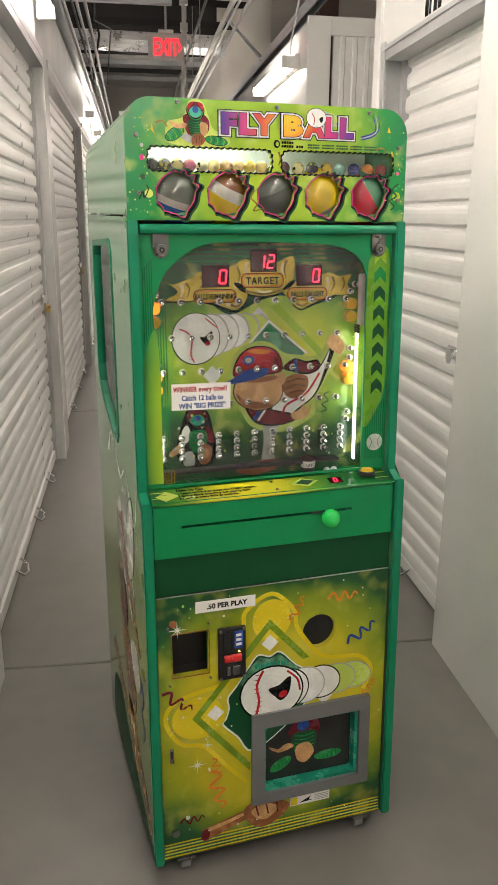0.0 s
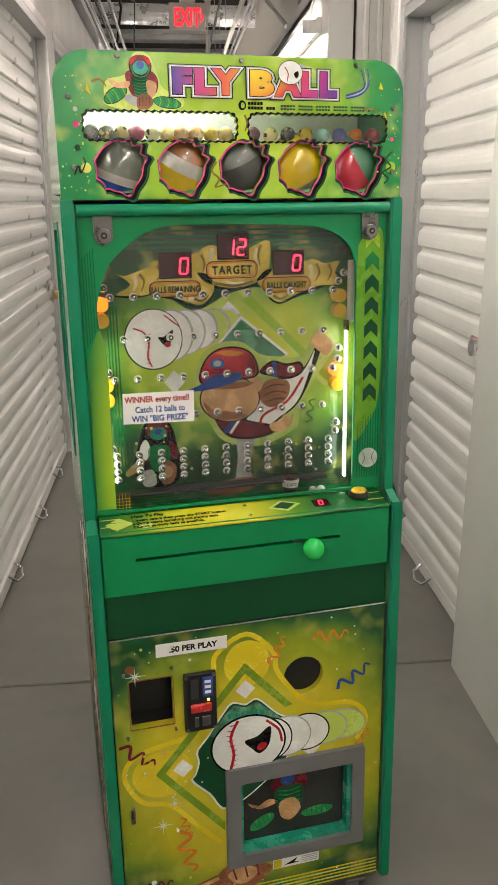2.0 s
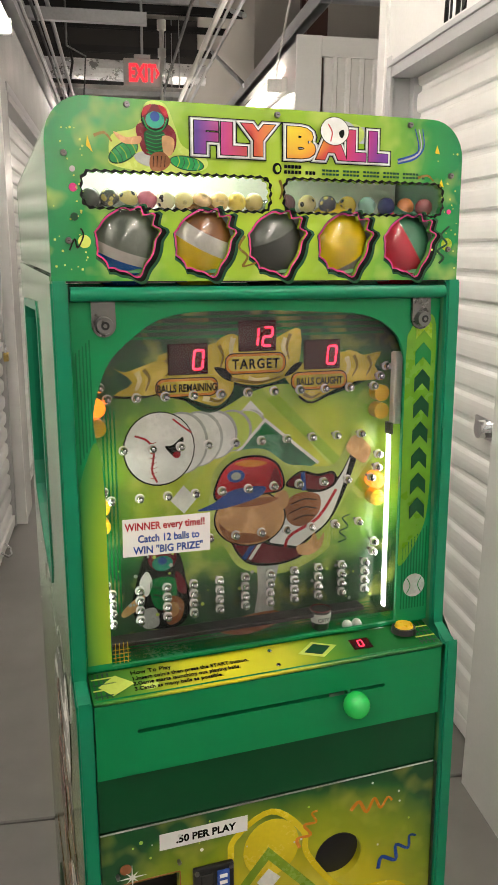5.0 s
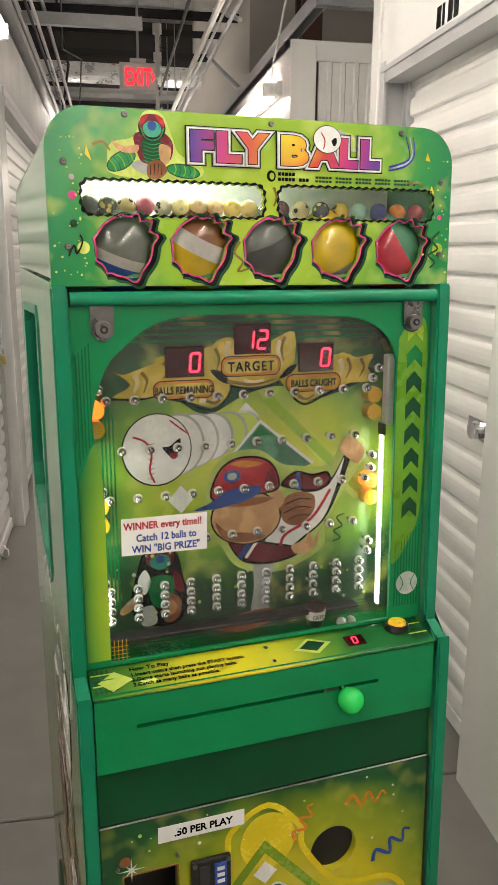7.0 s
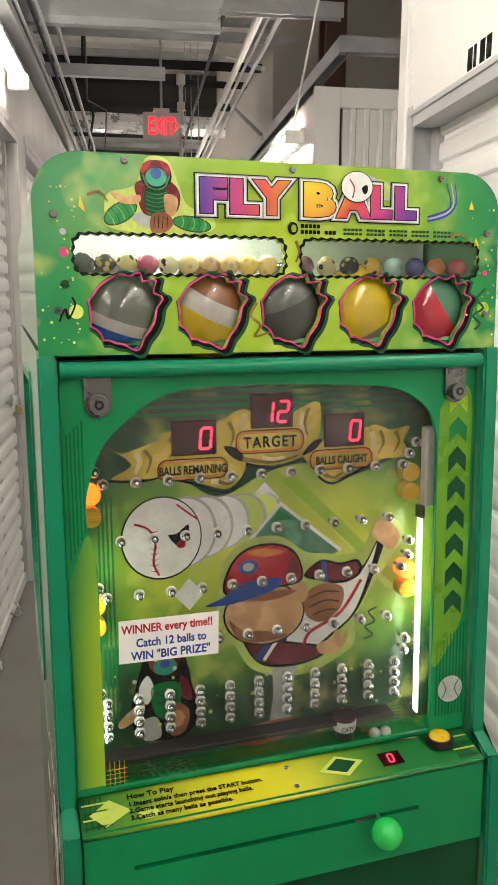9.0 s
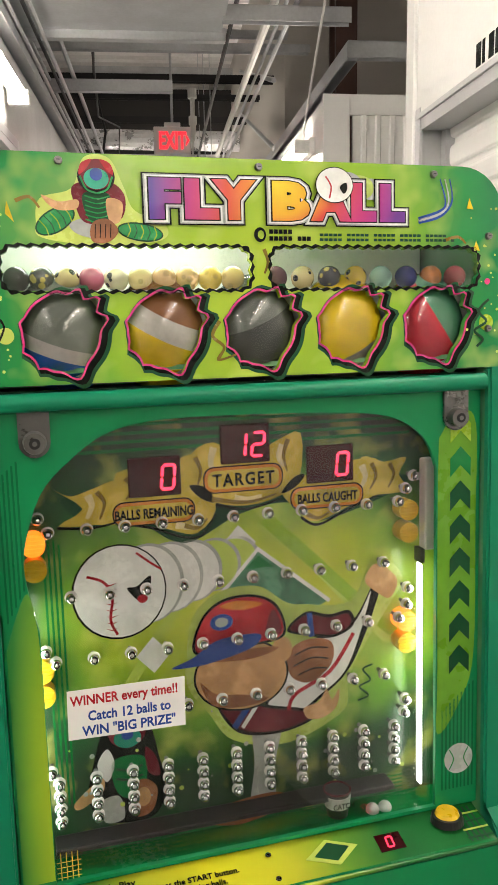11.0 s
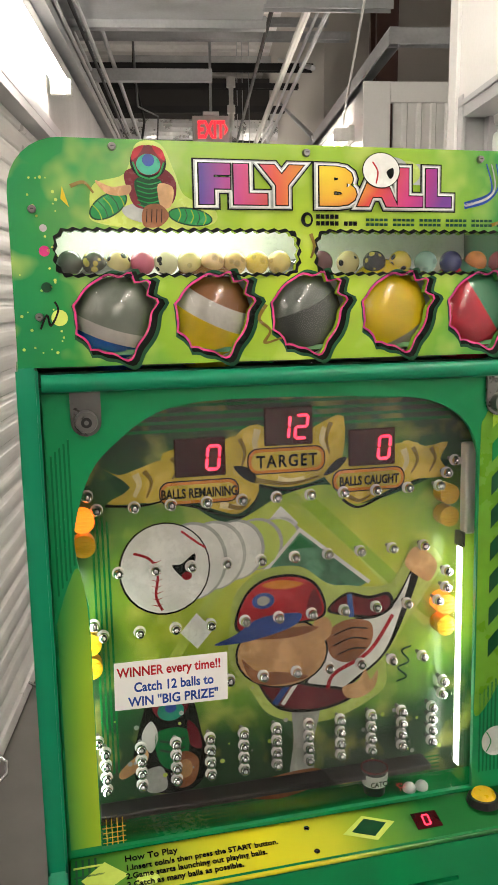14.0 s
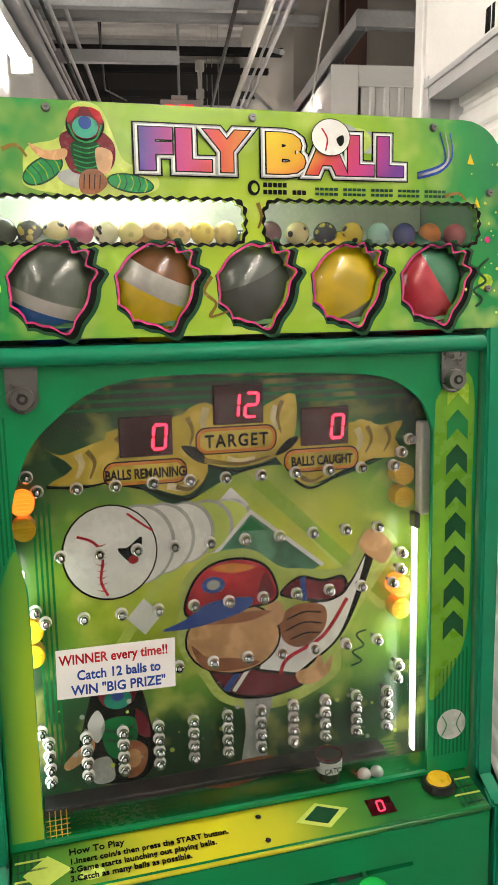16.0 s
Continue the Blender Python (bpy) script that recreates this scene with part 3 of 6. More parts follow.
# ---- lamps and sign of the corridor, with lamps added out of view ----
def strip_lamp(u, v0, v1, z, side, hung=0.0):
    root = thing("strip_lamp", "lit white fluorescent strip lamp; most are added out of view to brighten the hall", "lamp", HALL, "corridor strip lamps")
    if hung:
        part("housing", box((u - 0.04, v0 - 0.03, z + 0.022), (u + 0.04, v1 + 0.03, z + 0.060), 0.004), WHITE_PL, root)
    else:
        part("housing", box((u + side * 0.075 - 0.03, v0 - 0.03, z - 0.035), (u + side * 0.075 + 0.0, v1 + 0.03, z + 0.045), 0.004), WHITE_PL, root)
    part("tube", tube([(u, v0, z), (u, v1, z)], 0.031, seg=18), TUBE, root, "glowing white fluorescent tube", True)
    for v in (v0, v1):
        part("end_cap", box((u - 0.034 if side > 0 else u - 0.06, v - 0.02, z - 0.034), (u + 0.06 if side > 0 else u + 0.034, v + 0.02, z + 0.034), 0.006), WHITE_PL, root)


# Lamps at 1.85 and 7.3 are real; the rest are added unseen for brightness.
for v in (-3.7, -2.3, -0.9, 0.48, 1.85, 7.3, 9.2, 10.6, 12.0):
    strip_lamp(-0.40, v, v + 1.22, 2.475, -1)
# Only the lamp at 3.72 is real; the others are added unseen fill.
for v, u in ((-4.6, 0.945), (-3.2, 0.945), (-1.75, 0.945), (-0.33, 0.945), (3.72, 0.965), (7.0, 0.965), (8.4, 0.965), (9.8, 0.965), (11.2, 0.965)):
    strip_lamp(u, v, v + 1.22, 2.40, 1)
# Hung lamp added above the view to brighten the roll-up doors.
strip_lamp(0.26, 0.3, 1.52, 2.84, 1, 0.045)
steel("conduit", tube([(0.955, 3.0, 2.9), (0.99, 3.72, 2.52), (0.99, 3.75, 2.45)], 0.006), PVC, "thin cable feeding a strip lamp", "cable")

# Fill lamps added out of sight behind the walls to light the roof.
for u, v, side in ((-2.5, 0.5, 1), (-2.5, 4.0, 1), (-2.5, 8.0, 1), (-2.5, -3.0, 1), (3.3, 2.35, 1), (3.3, -1.5, 1), (3.3, 8.0, 1)):
    strip_lamp(u, v, v + 1.22, 2.40, side)
structure("wall_next_corridor", box((-2.42, -5.5, 0), (-2.38, 15.5, 2.5)), WHITE_METAL, "white sheet-metal wall of the next corridor", "wall")
structure("wall_cross_corridor", box((3.37, -5.5, 0), (3.41, 15.5, 2.5)), WHITE_METAL, "white sheet-metal wall at the end of the side passage", "wall")

exit_sign = thing("exit_sign", "white exit sign with glowing red letters hanging from a steel stem", "sign", HALL @ pose(0.06, 0, 0))
part("housing", box((0.112, 6.0, 2.785), (0.413, 6.05, 2.995), 0.008), EXIT_FACE, exit_sign)
words("letters", "EXIT", 0.185, pose(0.152, 5.999, 2.825, 90), EXIT_RED, exit_sign, bold=0.005, squeeze=0.58, label="glowing red letters", thick=0.002)
part("arrow", plate([(0.372, 2.935), (0.40, 2.89), (0.372, 2.845), (0.372, 2.87), (0.384, 2.89), (0.372, 2.91)], (), 0.004, start=5.995), EXIT_RED, exit_sign, "glowing red arrow")
part("canopy", box((0.20, 5.99, 2.995), (0.33, 6.06, 3.025), 0.005), EXIT_FACE, exit_sign)
part("stem", rod((0.265, 6.03, 3.02), (0.265, 6.03, 4.9), 0.011), GALV, exit_sign, "galvanised steel stem")
pvc = thing("drain_pipe", "white plastic pipe with elbows beside the exit sign", "pipe", HALL @ pose(0.05, 0, 0.06))
part("riser", tube([(0.47, 6.6, 3.35), (0.47, 6.6, 3.05), (0.46, 6.6, 2.96), (0.36, 6.6, 2.93)], 0.028), PVC, pvc)
part("coupling", rod((0.47, 6.6, 3.08), (0.47, 6.6, 3.15), 0.036, 14), PVC, pvc)
part("coupling", rod((0.47, 6.6, 3.30), (0.47, 6.6, 3.38), 0.040, 14), PVC, pvc)
part("drop", tube([(0.46, 6.62, 3.0), (0.47, 6.62, 2.75), (0.44, 6.62, 2.4)], 0.020), PVC, pvc)


# ---- the arcade machine ----
machine = thing("arcade_machine", "tall green coin-operated baseball arcade machine with lit playfield", "arcade machine", LEAN_BACK)
W0, W1 = 0.0, 0.594          # outer sides
REAR = 0.68
Y_HEAD = 0.040               # front of the header sign
Y_FRAME = 0.048              # front of the glazed door
Y_FIELD = 0.108              # printed playfield board


def arc(cx, cy, r, a0, a1, n=8):
    return [(cx + r * math.cos(radians(a0 + (a1 - a0) * i / n)), cy + r * math.sin(radians(a0 + (a1 - a0) * i / n))) for i in range(n + 1)]


# cabinet sides, with an oblong window in each
SIDE = [(-0.006, 0.045), (-0.006, 0.895), (0.012, 0.914), (0.040, 0.930), (0.040, 1.472), (0.052, 1.482), (REAR, 1.512), (REAR, 0.045)]
SIDE_WIN = [(0.30, 0.975), (0.37, 0.985), (0.53, 1.045), (0.58, 1.075), (0.600, 1.12), (0.600, 1.42), (0.585, 1.445), (0.30, 1.445), (0.275, 1.42), (0.275, 1.0)]
for x, name in ((W0, "side_panel"), (W1 - 0.02, "side_panel")):
    side = part(name, plate(SIDE, [SIDE_WIN], 0.02, lambda a, b, d: (d, a, b), x), SIDE_ART, machine, "glossy printed side panel in greens and yellow")
    part("window_pane", plate(SIDE_WIN, (), 0.003, lambda a, b, d: (d, a, b), x + 0.008), GLASS, side, "clear side window")
    rim = plate([(a, b) for a, b in SIDE_WIN], [[(0.44 + (a - 0.44) * 0.90, 1.21 + (b - 1.21) * 0.94) for a, b in SIDE_WIN]], 0.024, lambda a, b, d: (d, a, b), x - 0.002)
    part("window_rim", rim, GREEN_EDGE, side, "green moulded window rim")
    xm = x + 0.010
    line = [(-0.007, 0.045), (-0.007, 0.45), (-0.007, 0.882), (-0.003, 0.900), (0.012, 0.914), (0.030, 0.925), (0.038, 0.942), (0.038, 1.2), (0.038, 1.452), (0.042, 1.468)]
    strip_bm = plate(ribbon(line, 0.013, 0.013, 3), (), 0.0215, lambda a, b, d: (d, a, b), xm - 0.01075)
    bmesh.ops.bevel(strip_bm, geom=[e for e in strip_bm.edges if abs(e.verts[0].co.x - e.verts[1].co.x) < 1e-6], offset=0.0028, segments=2, affect="EDGES")
    part("edge_moulding", strip_bm, GREEN_EDGE, side, "green plastic edge moulding")


def on_side(pts, level):
    return plate(pts, (), -0.0003, lambda a, b, d: (d, a, b), W0 - 0.0004 * level - 0.0002)


left_side = next(c for c in machine.children if c.name.startswith("side_panel"))
for nm, pts, mat, lv in (
        ("printed_swoosh", ribbon([(0.47, 0.92), (0.40, 0.98), (0.28, 0.90), (0.20, 0.93), (0.10, 0.83), (0.05, 0.93)], 0.012, 0.004), WHITE_P, 1),
        ("printed_ball", oval(0.16, 0.78, 0.045, 0.11, turn=12), BLACK_P, 1), ("printed_ball", oval(0.16, 0.78, 0.040, 0.104, turn=12), WHITE_P, 2),
        ("printed_trail", spline([(0.20, 0.88), (0.34, 0.82), (0.36, 0.72), (0.18, 0.56), (0.14, 0.62)]), GREY_P, 1),
        ("printed_bat", ribbon([(0.30, 0.80), (0.22, 0.66), (0.09, 0.52)], 0.05, 0.02), BROWN_P, 3),
        ("printed_cap", spline([(0.37, 0.53), (0.36, 0.64), (0.30, 0.67), (0.26, 0.55), (0.30, 0.50)]), MAROON_P, 2),
        ("printed_shape", spline([(0.34, 0.50), (0.22, 0.46), (0.18, 0.34), (0.27, 0.28), (0.33, 0.40)]), BROWN_P, 2),
        ("printed_shape", spline([(0.22, 0.50), (0.14, 0.52), (0.10, 0.44), (0.15, 0.40), (0.20, 0.44)]), WHITE_P, 3),
        ("printed_shape", spline([(0.30, 0.30), (0.22, 0.30), (0.16, 0.18), (0.22, 0.16)]), TAN_P, 2),
        ("printed_base_line", ribbon([(0.55, 0.34), (0.36, 0.26), (0.16, 0.20), (0.03, 0.10)], 0.035, 0.05), BROWN_P, 1),
        ("printed_grass", spline([(0.56, 0.22), (0.42, 0.24), (0.26, 0.14), (0.05, 0.09), (0.02, 0.055), (0.56, 0.055)]), GREEN_DARK, 1),
        ("printed_streamer", ribbon([(0.09, 0.46), (0.07, 0.42), (0.10, 0.38), (0.07, 0.34), (0.10, 0.30)], 0.012), BLUE_P, 2)):
    part(nm, on_side(pts, lv), mat, left_side)

part("back_panel", box((0.02, REAR - 0.015, 0.05), (0.574, REAR, 1.47)), GREEN_LAM, machine)
part("base_board", box((0.02, 0.02, 0.045), (0.574, REAR - 0.016, 0.063)), BLACK_PL, machine)
part("inner_shelf", box((0.021, 0.06, 0.875), (0.573, REAR - 0.016, 0.89)), GREEN_LAM, machine)
for x in (0.075, 0.519):
    for y in (0.024, 0.52):
        drop = 0.04 * y
        caster = part("caster", box((x - 0.022, y - 0.03, 0.036), (x + 0.022, y + 0.03, 0.0445), 0.002), BRUSHED, machine, "small swivel caster")
        part("caster_wheel", rod((x - 0.011, y, 0.0215 + drop), (x + 0.011, y, 0.0215 + drop), 0.0215, 18), RUBBER, caster, "grey rubber wheel", False)
        for fx in (x - 0.016, x + 0.012):
            part("caster_fork", box((fx, y - 0.01, 0.018 + drop), (fx + 0.004, y + 0.01, 0.040)), BRUSHED, caster)

# lower door with coin gear
DX0, DX1, DZ0, DZ1 = 0.0235, 0.5695, 0.046, 0.702
HOLE = rect(0.056, 0.137, 0.512, 0.613, 0.003)
SPK = oval(0.399, 0.570, 0.0405, n=36)
PRIZE = rect(0.262, 0.506, 0.172, 0.352, 0.004)
door = part("coin_door", plate(rect(DX0, DX1, DZ0, DZ1), [HOLE, SPK, PRIZE], 0.016), DOOR_ART, machine, "printed yellow and green lower door with ball artwork")
part("door_top_edge", box((DX0, -0.0015, DZ1 + 0.0005), (DX1, 0.012, DZ1 + 0.0035)), CHROME, machine, "thin bright metal top edge")
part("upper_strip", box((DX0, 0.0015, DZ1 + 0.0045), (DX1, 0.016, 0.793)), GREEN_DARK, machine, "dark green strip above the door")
part("hinge", box((0.5705, -0.004, 0.06), (0.5745, 0.004, 0.70)), BRUSHED, machine, "long steel piano hinge")

# artwork on the lower door
D = lambda nm, pts, mat, lv, holes=(): decal(nm, pts, mat, door, lv, 0.0, holes)
D("printed_arch", ribbon([(0.190, 0.50), (0.216, 0.601), (0.224, 0.646), (0.284, 0.679), (0.337, 0.632), (0.346, 0.585), (0.41, 0.505), (0.50, 0.49), (0.535, 0.45), (0.515, 0.40)], 0.010), YELLOW_P, 1)
D("printed_arch", ribbon([(0.185, 0.475), (0.118, 0.467), (0.055, 0.448), (0.036, 0.405), (0.068, 0.345), (0.123, 0.326), (0.175, 0.265), (0.223, 0.211)], 0.010), YELLOW_P, 1)
D("printed_glow", oval(0.110, 0.402, 0.060, 0.052), YELLOW_P, 0.6)
D("printed_glow", oval(0.284, 0.615, 0.046, 0.050), YELLOW_P, 0.6)
D("printed_diamond", [(0.279, 0.618), (0.096, 0.402), (0.231, 0.240), (0.231, 0.262), (0.115, 0.402), (0.279, 0.595), (0.36, 0.505), (0.376, 0.508)], PATH_P, 2)
FIELD_EDGE = spline([(0.279, 0.528), (0.252, 0.536), (0.232, 0.515), (0.200, 0.468), (0.178, 0.440), (0.180, 0.412), (0.172, 0.385), (0.166, 0.372), (0.200, 0.335), (0.240, 0.290), (0.340, 0.36), (0.40, 0.45), (0.345, 0.495), (0.304, 0.536)], 4)
D("printed_field_edge", FIELD_EDGE, WHITE_P, 2.6)
D("printed_outfield", [(0.282 + (a - 0.282) * 0.965, 0.42 + (b - 0.42) * 0.965) for a, b in FIELD_EDGE], GREEN_DARK, 3.2)
D("printed_stadium", [(0.206, 0.468), (0.236, 0.510), (0.256, 0.528), (0.279, 0.520), (0.303, 0.528), (0.325, 0.508), (0.385, 0.450), (0.30, 0.43)], STADIUM, 3.8)
for k in range(9):
    D("printed_stand", rect(0.243 + 0.009 * k, 0.249 + 0.009 * k, 0.500, 0.512), TEAL_P, 4.2)
for cx, cz in ((0.279, 0.560), (0.150, 0.407), (0.415, 0.40)):
    D("printed_base", [(cx, cz + 0.020), (cx + 0.020, cz), (cx, cz - 0.020), (cx - 0.020, cz)], WHITE_P, 4)
for k in range(5, 0, -1):
    D("printed_trail", oval(0.285 + 0.040 * k, 0.436 + 0.0015 * k, 0.050, 0.055 - 0.004 * k, turn=-8), BLACK_P if k % 2 and k < 4 else GREY_P, 9 - k)
    D("printed_trail", oval(0.285 + 0.040 * k, 0.436 + 0.0015 * k, 0.047, 0.052 - 0.004 * k, turn=-8), WHITE_P if k < 4 else PALE_LIME, 9.5 - k)
D("printed_ball", oval(0.283, 0.436, 0.078, 0.068), BLACK_P, 10)
D("printed_ball", oval(0.283, 0.436, 0.074, 0.064), WHITE_P, 11)
D("printed_seam", ribbon([(0.262, 0.495), (0.247, 0.46), (0.252, 0.42), (0.245, 0.385)], 0.006), RED_P, 12)
D("printed_seam", ribbon([(0.32, 0.485), (0.345, 0.46), (0.352, 0.43)], 0.005), RED_P, 12)
for k in range(9):
    z = 0.392 + 0.0115 * k
    x = 0.249 + 0.004 * math.sin(k * 0.8)
    D("printed_stitch", [(x - 0.008, z + 0.004), (x, z), (x + 0.008, z + 0.004), (x, z + 0.0025)], RED_P, 13)
D("printed_shape", spline([(0.275, 0.445), (0.30, 0.452), (0.328, 0.470), (0.325, 0.430), (0.306, 0.412), (0.29, 0.425)]), BLACK_P, 12)
D("printed_shape", oval(0.310, 0.428, 0.011, 0.008, 14, 30), RED_P, 13)
D("printed_bat", ribbon([(0.118, 0.090), (0.175, 0.108), (0.232, 0.126)], 0.034, 0.024), BROWN_P, 2)
D("printed_bat_end", oval(0.122, 0.092, 0.010, 0.016, turn=-15), MAROON_P, 3.4)
D("printed_bat", ribbon([(0.130, 0.103), (0.18, 0.115), (0.232, 0.130)], 0.010, 0.008), TAN_P, 3)
D("printed_glove", spline([(0.215, 0.135), (0.250, 0.155), (0.300, 0.145), (0.330, 0.125), (0.305, 0.095), (0.262, 0.078), (0.228, 0.098)]), BROWN_P, 4)
D("printed_glove", spline([(0.235, 0.130), (0.27, 0.142), (0.30, 0.125), (0.275, 0.100), (0.248, 0.105)]), TAN_P, 5)
for k in range(3):
    D("printed_finger", ribbon([(0.245 + 0.026 * k, 0.140), (0.252 + 0.024 * k, 0.112)], 0.004), MAROON_P, 6)
for k in range(5):
    D("printed_line", [(0.024, 0.050 + 0.0085 * k), (0.569, 0.050 + 0.0085 * k), (0.569, 0.0535 + 0.0085 * k), (0.024, 0.0535 + 0.0085 * k)], PALE_LIME if k % 2 else YELLOW_P, 1)
STREAM = [((0.455, 0.648), ORANGE_P, 0.9, 8), ((0.505, 0.548), BLUE_P, 1.0, 40), ((0.062, 0.452), MAROON_P, 1.0, -30), ((0.150, 0.21), ORANGE_P, 1.3, -70), ((0.345, 0.632), ORANGE_P, 0.8, 70), ((0.10, 0.435), YELLOW_P, 0.7, 20), ((0.53, 0.40), ORANGE_P, 0.6, 60), ((0.09, 0.14), MAROON_P, 0.7, 10), ((0.15, 0.27), ORANGE_P, 0.6, -60)]
for (cx, cz), mat, s, turn in STREAM:
    base = [(-0.040, 0.004), (-0.022, 0.016), (-0.010, -0.010), (0.008, 0.012), (0.018, -0.012), (0.034, 0.004), (0.042, -0.006)]
    c, q = math.cos(radians(turn)), math.sin(radians(turn))
    D("printed_streamer", ribbon([(cx + s * (a * c - b * q), cz + s * (a * q + b * c)) for a, b in base], 0.007 * s, 0.004 * s), mat, 3)
rng = random.Random(4)
for k in range(90):
    x, z = rng.uniform(0.03, 0.56), rng.uniform(0.08, 0.69)
    if 0.22 < x < 0.54 and 0.13 < z < 0.50 or 0.04 < x < 0.23 and 0.48 < z < 0.63 or 0.34 < x < 0.46 and 0.51 < z < 0.63:
        continue
    r = rng.choice((0.0012, 0.0016, 0.002, 0.003, 0.0055 if k % 5 == 0 else 0.002))
    D("printed_dot", oval(x, z, r, n=10), WHITE_P if k % 3 else PALE_LIME, 4)
for cx, cz, r in ((0.067, 0.625, 0.022), (0.105, 0.283, 0.022), (0.13, 0.33, 0.014), (0.25, 0.16, 0.012)):
    star = []
    for k in range(16):
        rr = r * (1.0 if k % 4 == 0 else 0.55 if k % 2 == 0 else 0.16)
        star.append((cx + rr * math.cos(math.pi * k / 8), cz + rr * math.sin(math.pi * k / 8)))
    D("printed_spark", star, WHITE_P, 5)

# price label, coin gear, speaker, prize window
label = part("price_label", plate([(0.1085, 0.6575), (0.2445, 0.6565), (0.245, 0.683), (0.109, 0.684)], (), 0.0006, start=-0.0012), PAPER, door, "white price sticker with black letters")
words("price_letters", ".50 PER PLAY", 0.0165, upright(0.1335, -0.0014, 0.6645, -0.3), BLACK_P, label, bold=0.0006, squeeze=0.98)
part("coin_hole_back", box((0.046, 0.060, 0.505), (0.146, 0.064, 0.625), 0, 2, box((0.046, 0.017, 0.500), (0.146, 0.064, 0.506))), BLACK_PL, door, "dark inside of the empty coin opening")
part("coin_hole_lip", plate(rect(0.053, 0.1395, 0.509, 0.616, 0.003), [rect(0.0548, 0.1378, 0.5115, 0.6142, 0.003)], 0.003, start=-0.0010), BROWN_P, door, "worn raw wood lip of the opening")
mech = part("coin_mech", box((0.157, -0.009, 0.490), (0.2205, 0.0, 0.6155), 0.003), BLACK_PL, door, "black coin acceptor plate with red reject button")
part("coin_slot", box((0.168, -0.0105, 0.560), (0.187, -0.0085, 0.606), 0.002), DARK_PANE, mech)
part("reject_button", box((0.168, -0.016, 0.534), (0.210, -0.008, 0.552), 0.004, 3), RED_PL, mech, "red reject button")
part("slot_badge", box((0.193, -0.0108, 0.565), (0.213, -0.0088, 0.607), 0.001), BLUE_P, mech, "small blue printed panel")
for k in range(3):
    part("badge_bar", box((0.197, -0.0114, 0.572 + 0.011 * k), (0.209, -0.0106, 0.578 + 0.011 * k)), WHITE_P, mech)
part("led", ball((0.204, -0.010, 0.5575), 0.0022, 8), glow("coin_led", (1, 0.75, 0.1), 6), mech, "tiny lit yellow LED")
part("return_slot", box((0.176, -0.0105, 0.500), (0.184, -0.0085, 0.522), 0.001, 1, box((0.190, -0.0105, 0.500), (0.207, -0.0085, 0.522), 0.001, 1)), BRUSHED, mech)
for x, z in ((0.162, 0.495), (0.2155, 0.495), (0.162, 0.610), (0.2155, 0.610)):
    part("screw", rod((x, -0.012, z), (x, -0.008, z), 0.0035, 10), BRUSHED, mech)
part("speaker_cone", rod((0.399, 0.013, 0.570), (0.399, 0.017, 0.570), 0.046, 28), BLACK_PL, door, "black round speaker opening")
part("bolt_hole", plate(oval(0.058, 0.640, 0.0085), (), 0.001, start=-0.0018), BROWN_P, door)
for x, z, r in ((0.051, 0.115, 0.0085), (0.137, 0.632, 0.003), (0.046, 0.632, 0.003), (0.14, 0.50, 0.003), (0.048, 0.495, 0.003)):
    part("bolt", rod((x, -0.006, z), (x, 0.0, z), r, 14), BRUSHED, door)
lock = part("door_lock", box((0.043, -0.006, 0.302), (0.052, 0.0, 0.337), 0.002), BRUSHED, door, "worn steel cam lock")
part("lock_slot", box((0.0445, -0.0075, 0.316), (0.048, -0.0055, 0.334)), BLACK_PL, lock)
prize = part("prize_frame", plate(rect(0.2335, 0.531, 0.1485, 0.3865, 0.004), [rect(0.264, 0.504, 0.175, 0.350, 0.004)], 0.012, start=-0.011), GREY_FRAME, door, "grey metal frame of the prize window")
part("prize_inner_rim", plate(rect(0.262, 0.506, 0.172, 0.352, 0.004), [rect(0.270, 0.4955, 0.183, 0.343, 0.008)], 0.03, start=-0.002), TEAL_P, door, "turquoise inner rim")
flap = part("prize_flap", box((0.268, 0.022, 0.18), (0.498, 0.026, 0.346)), DARK_PANE, door, "smoked swing flap of the prize window")
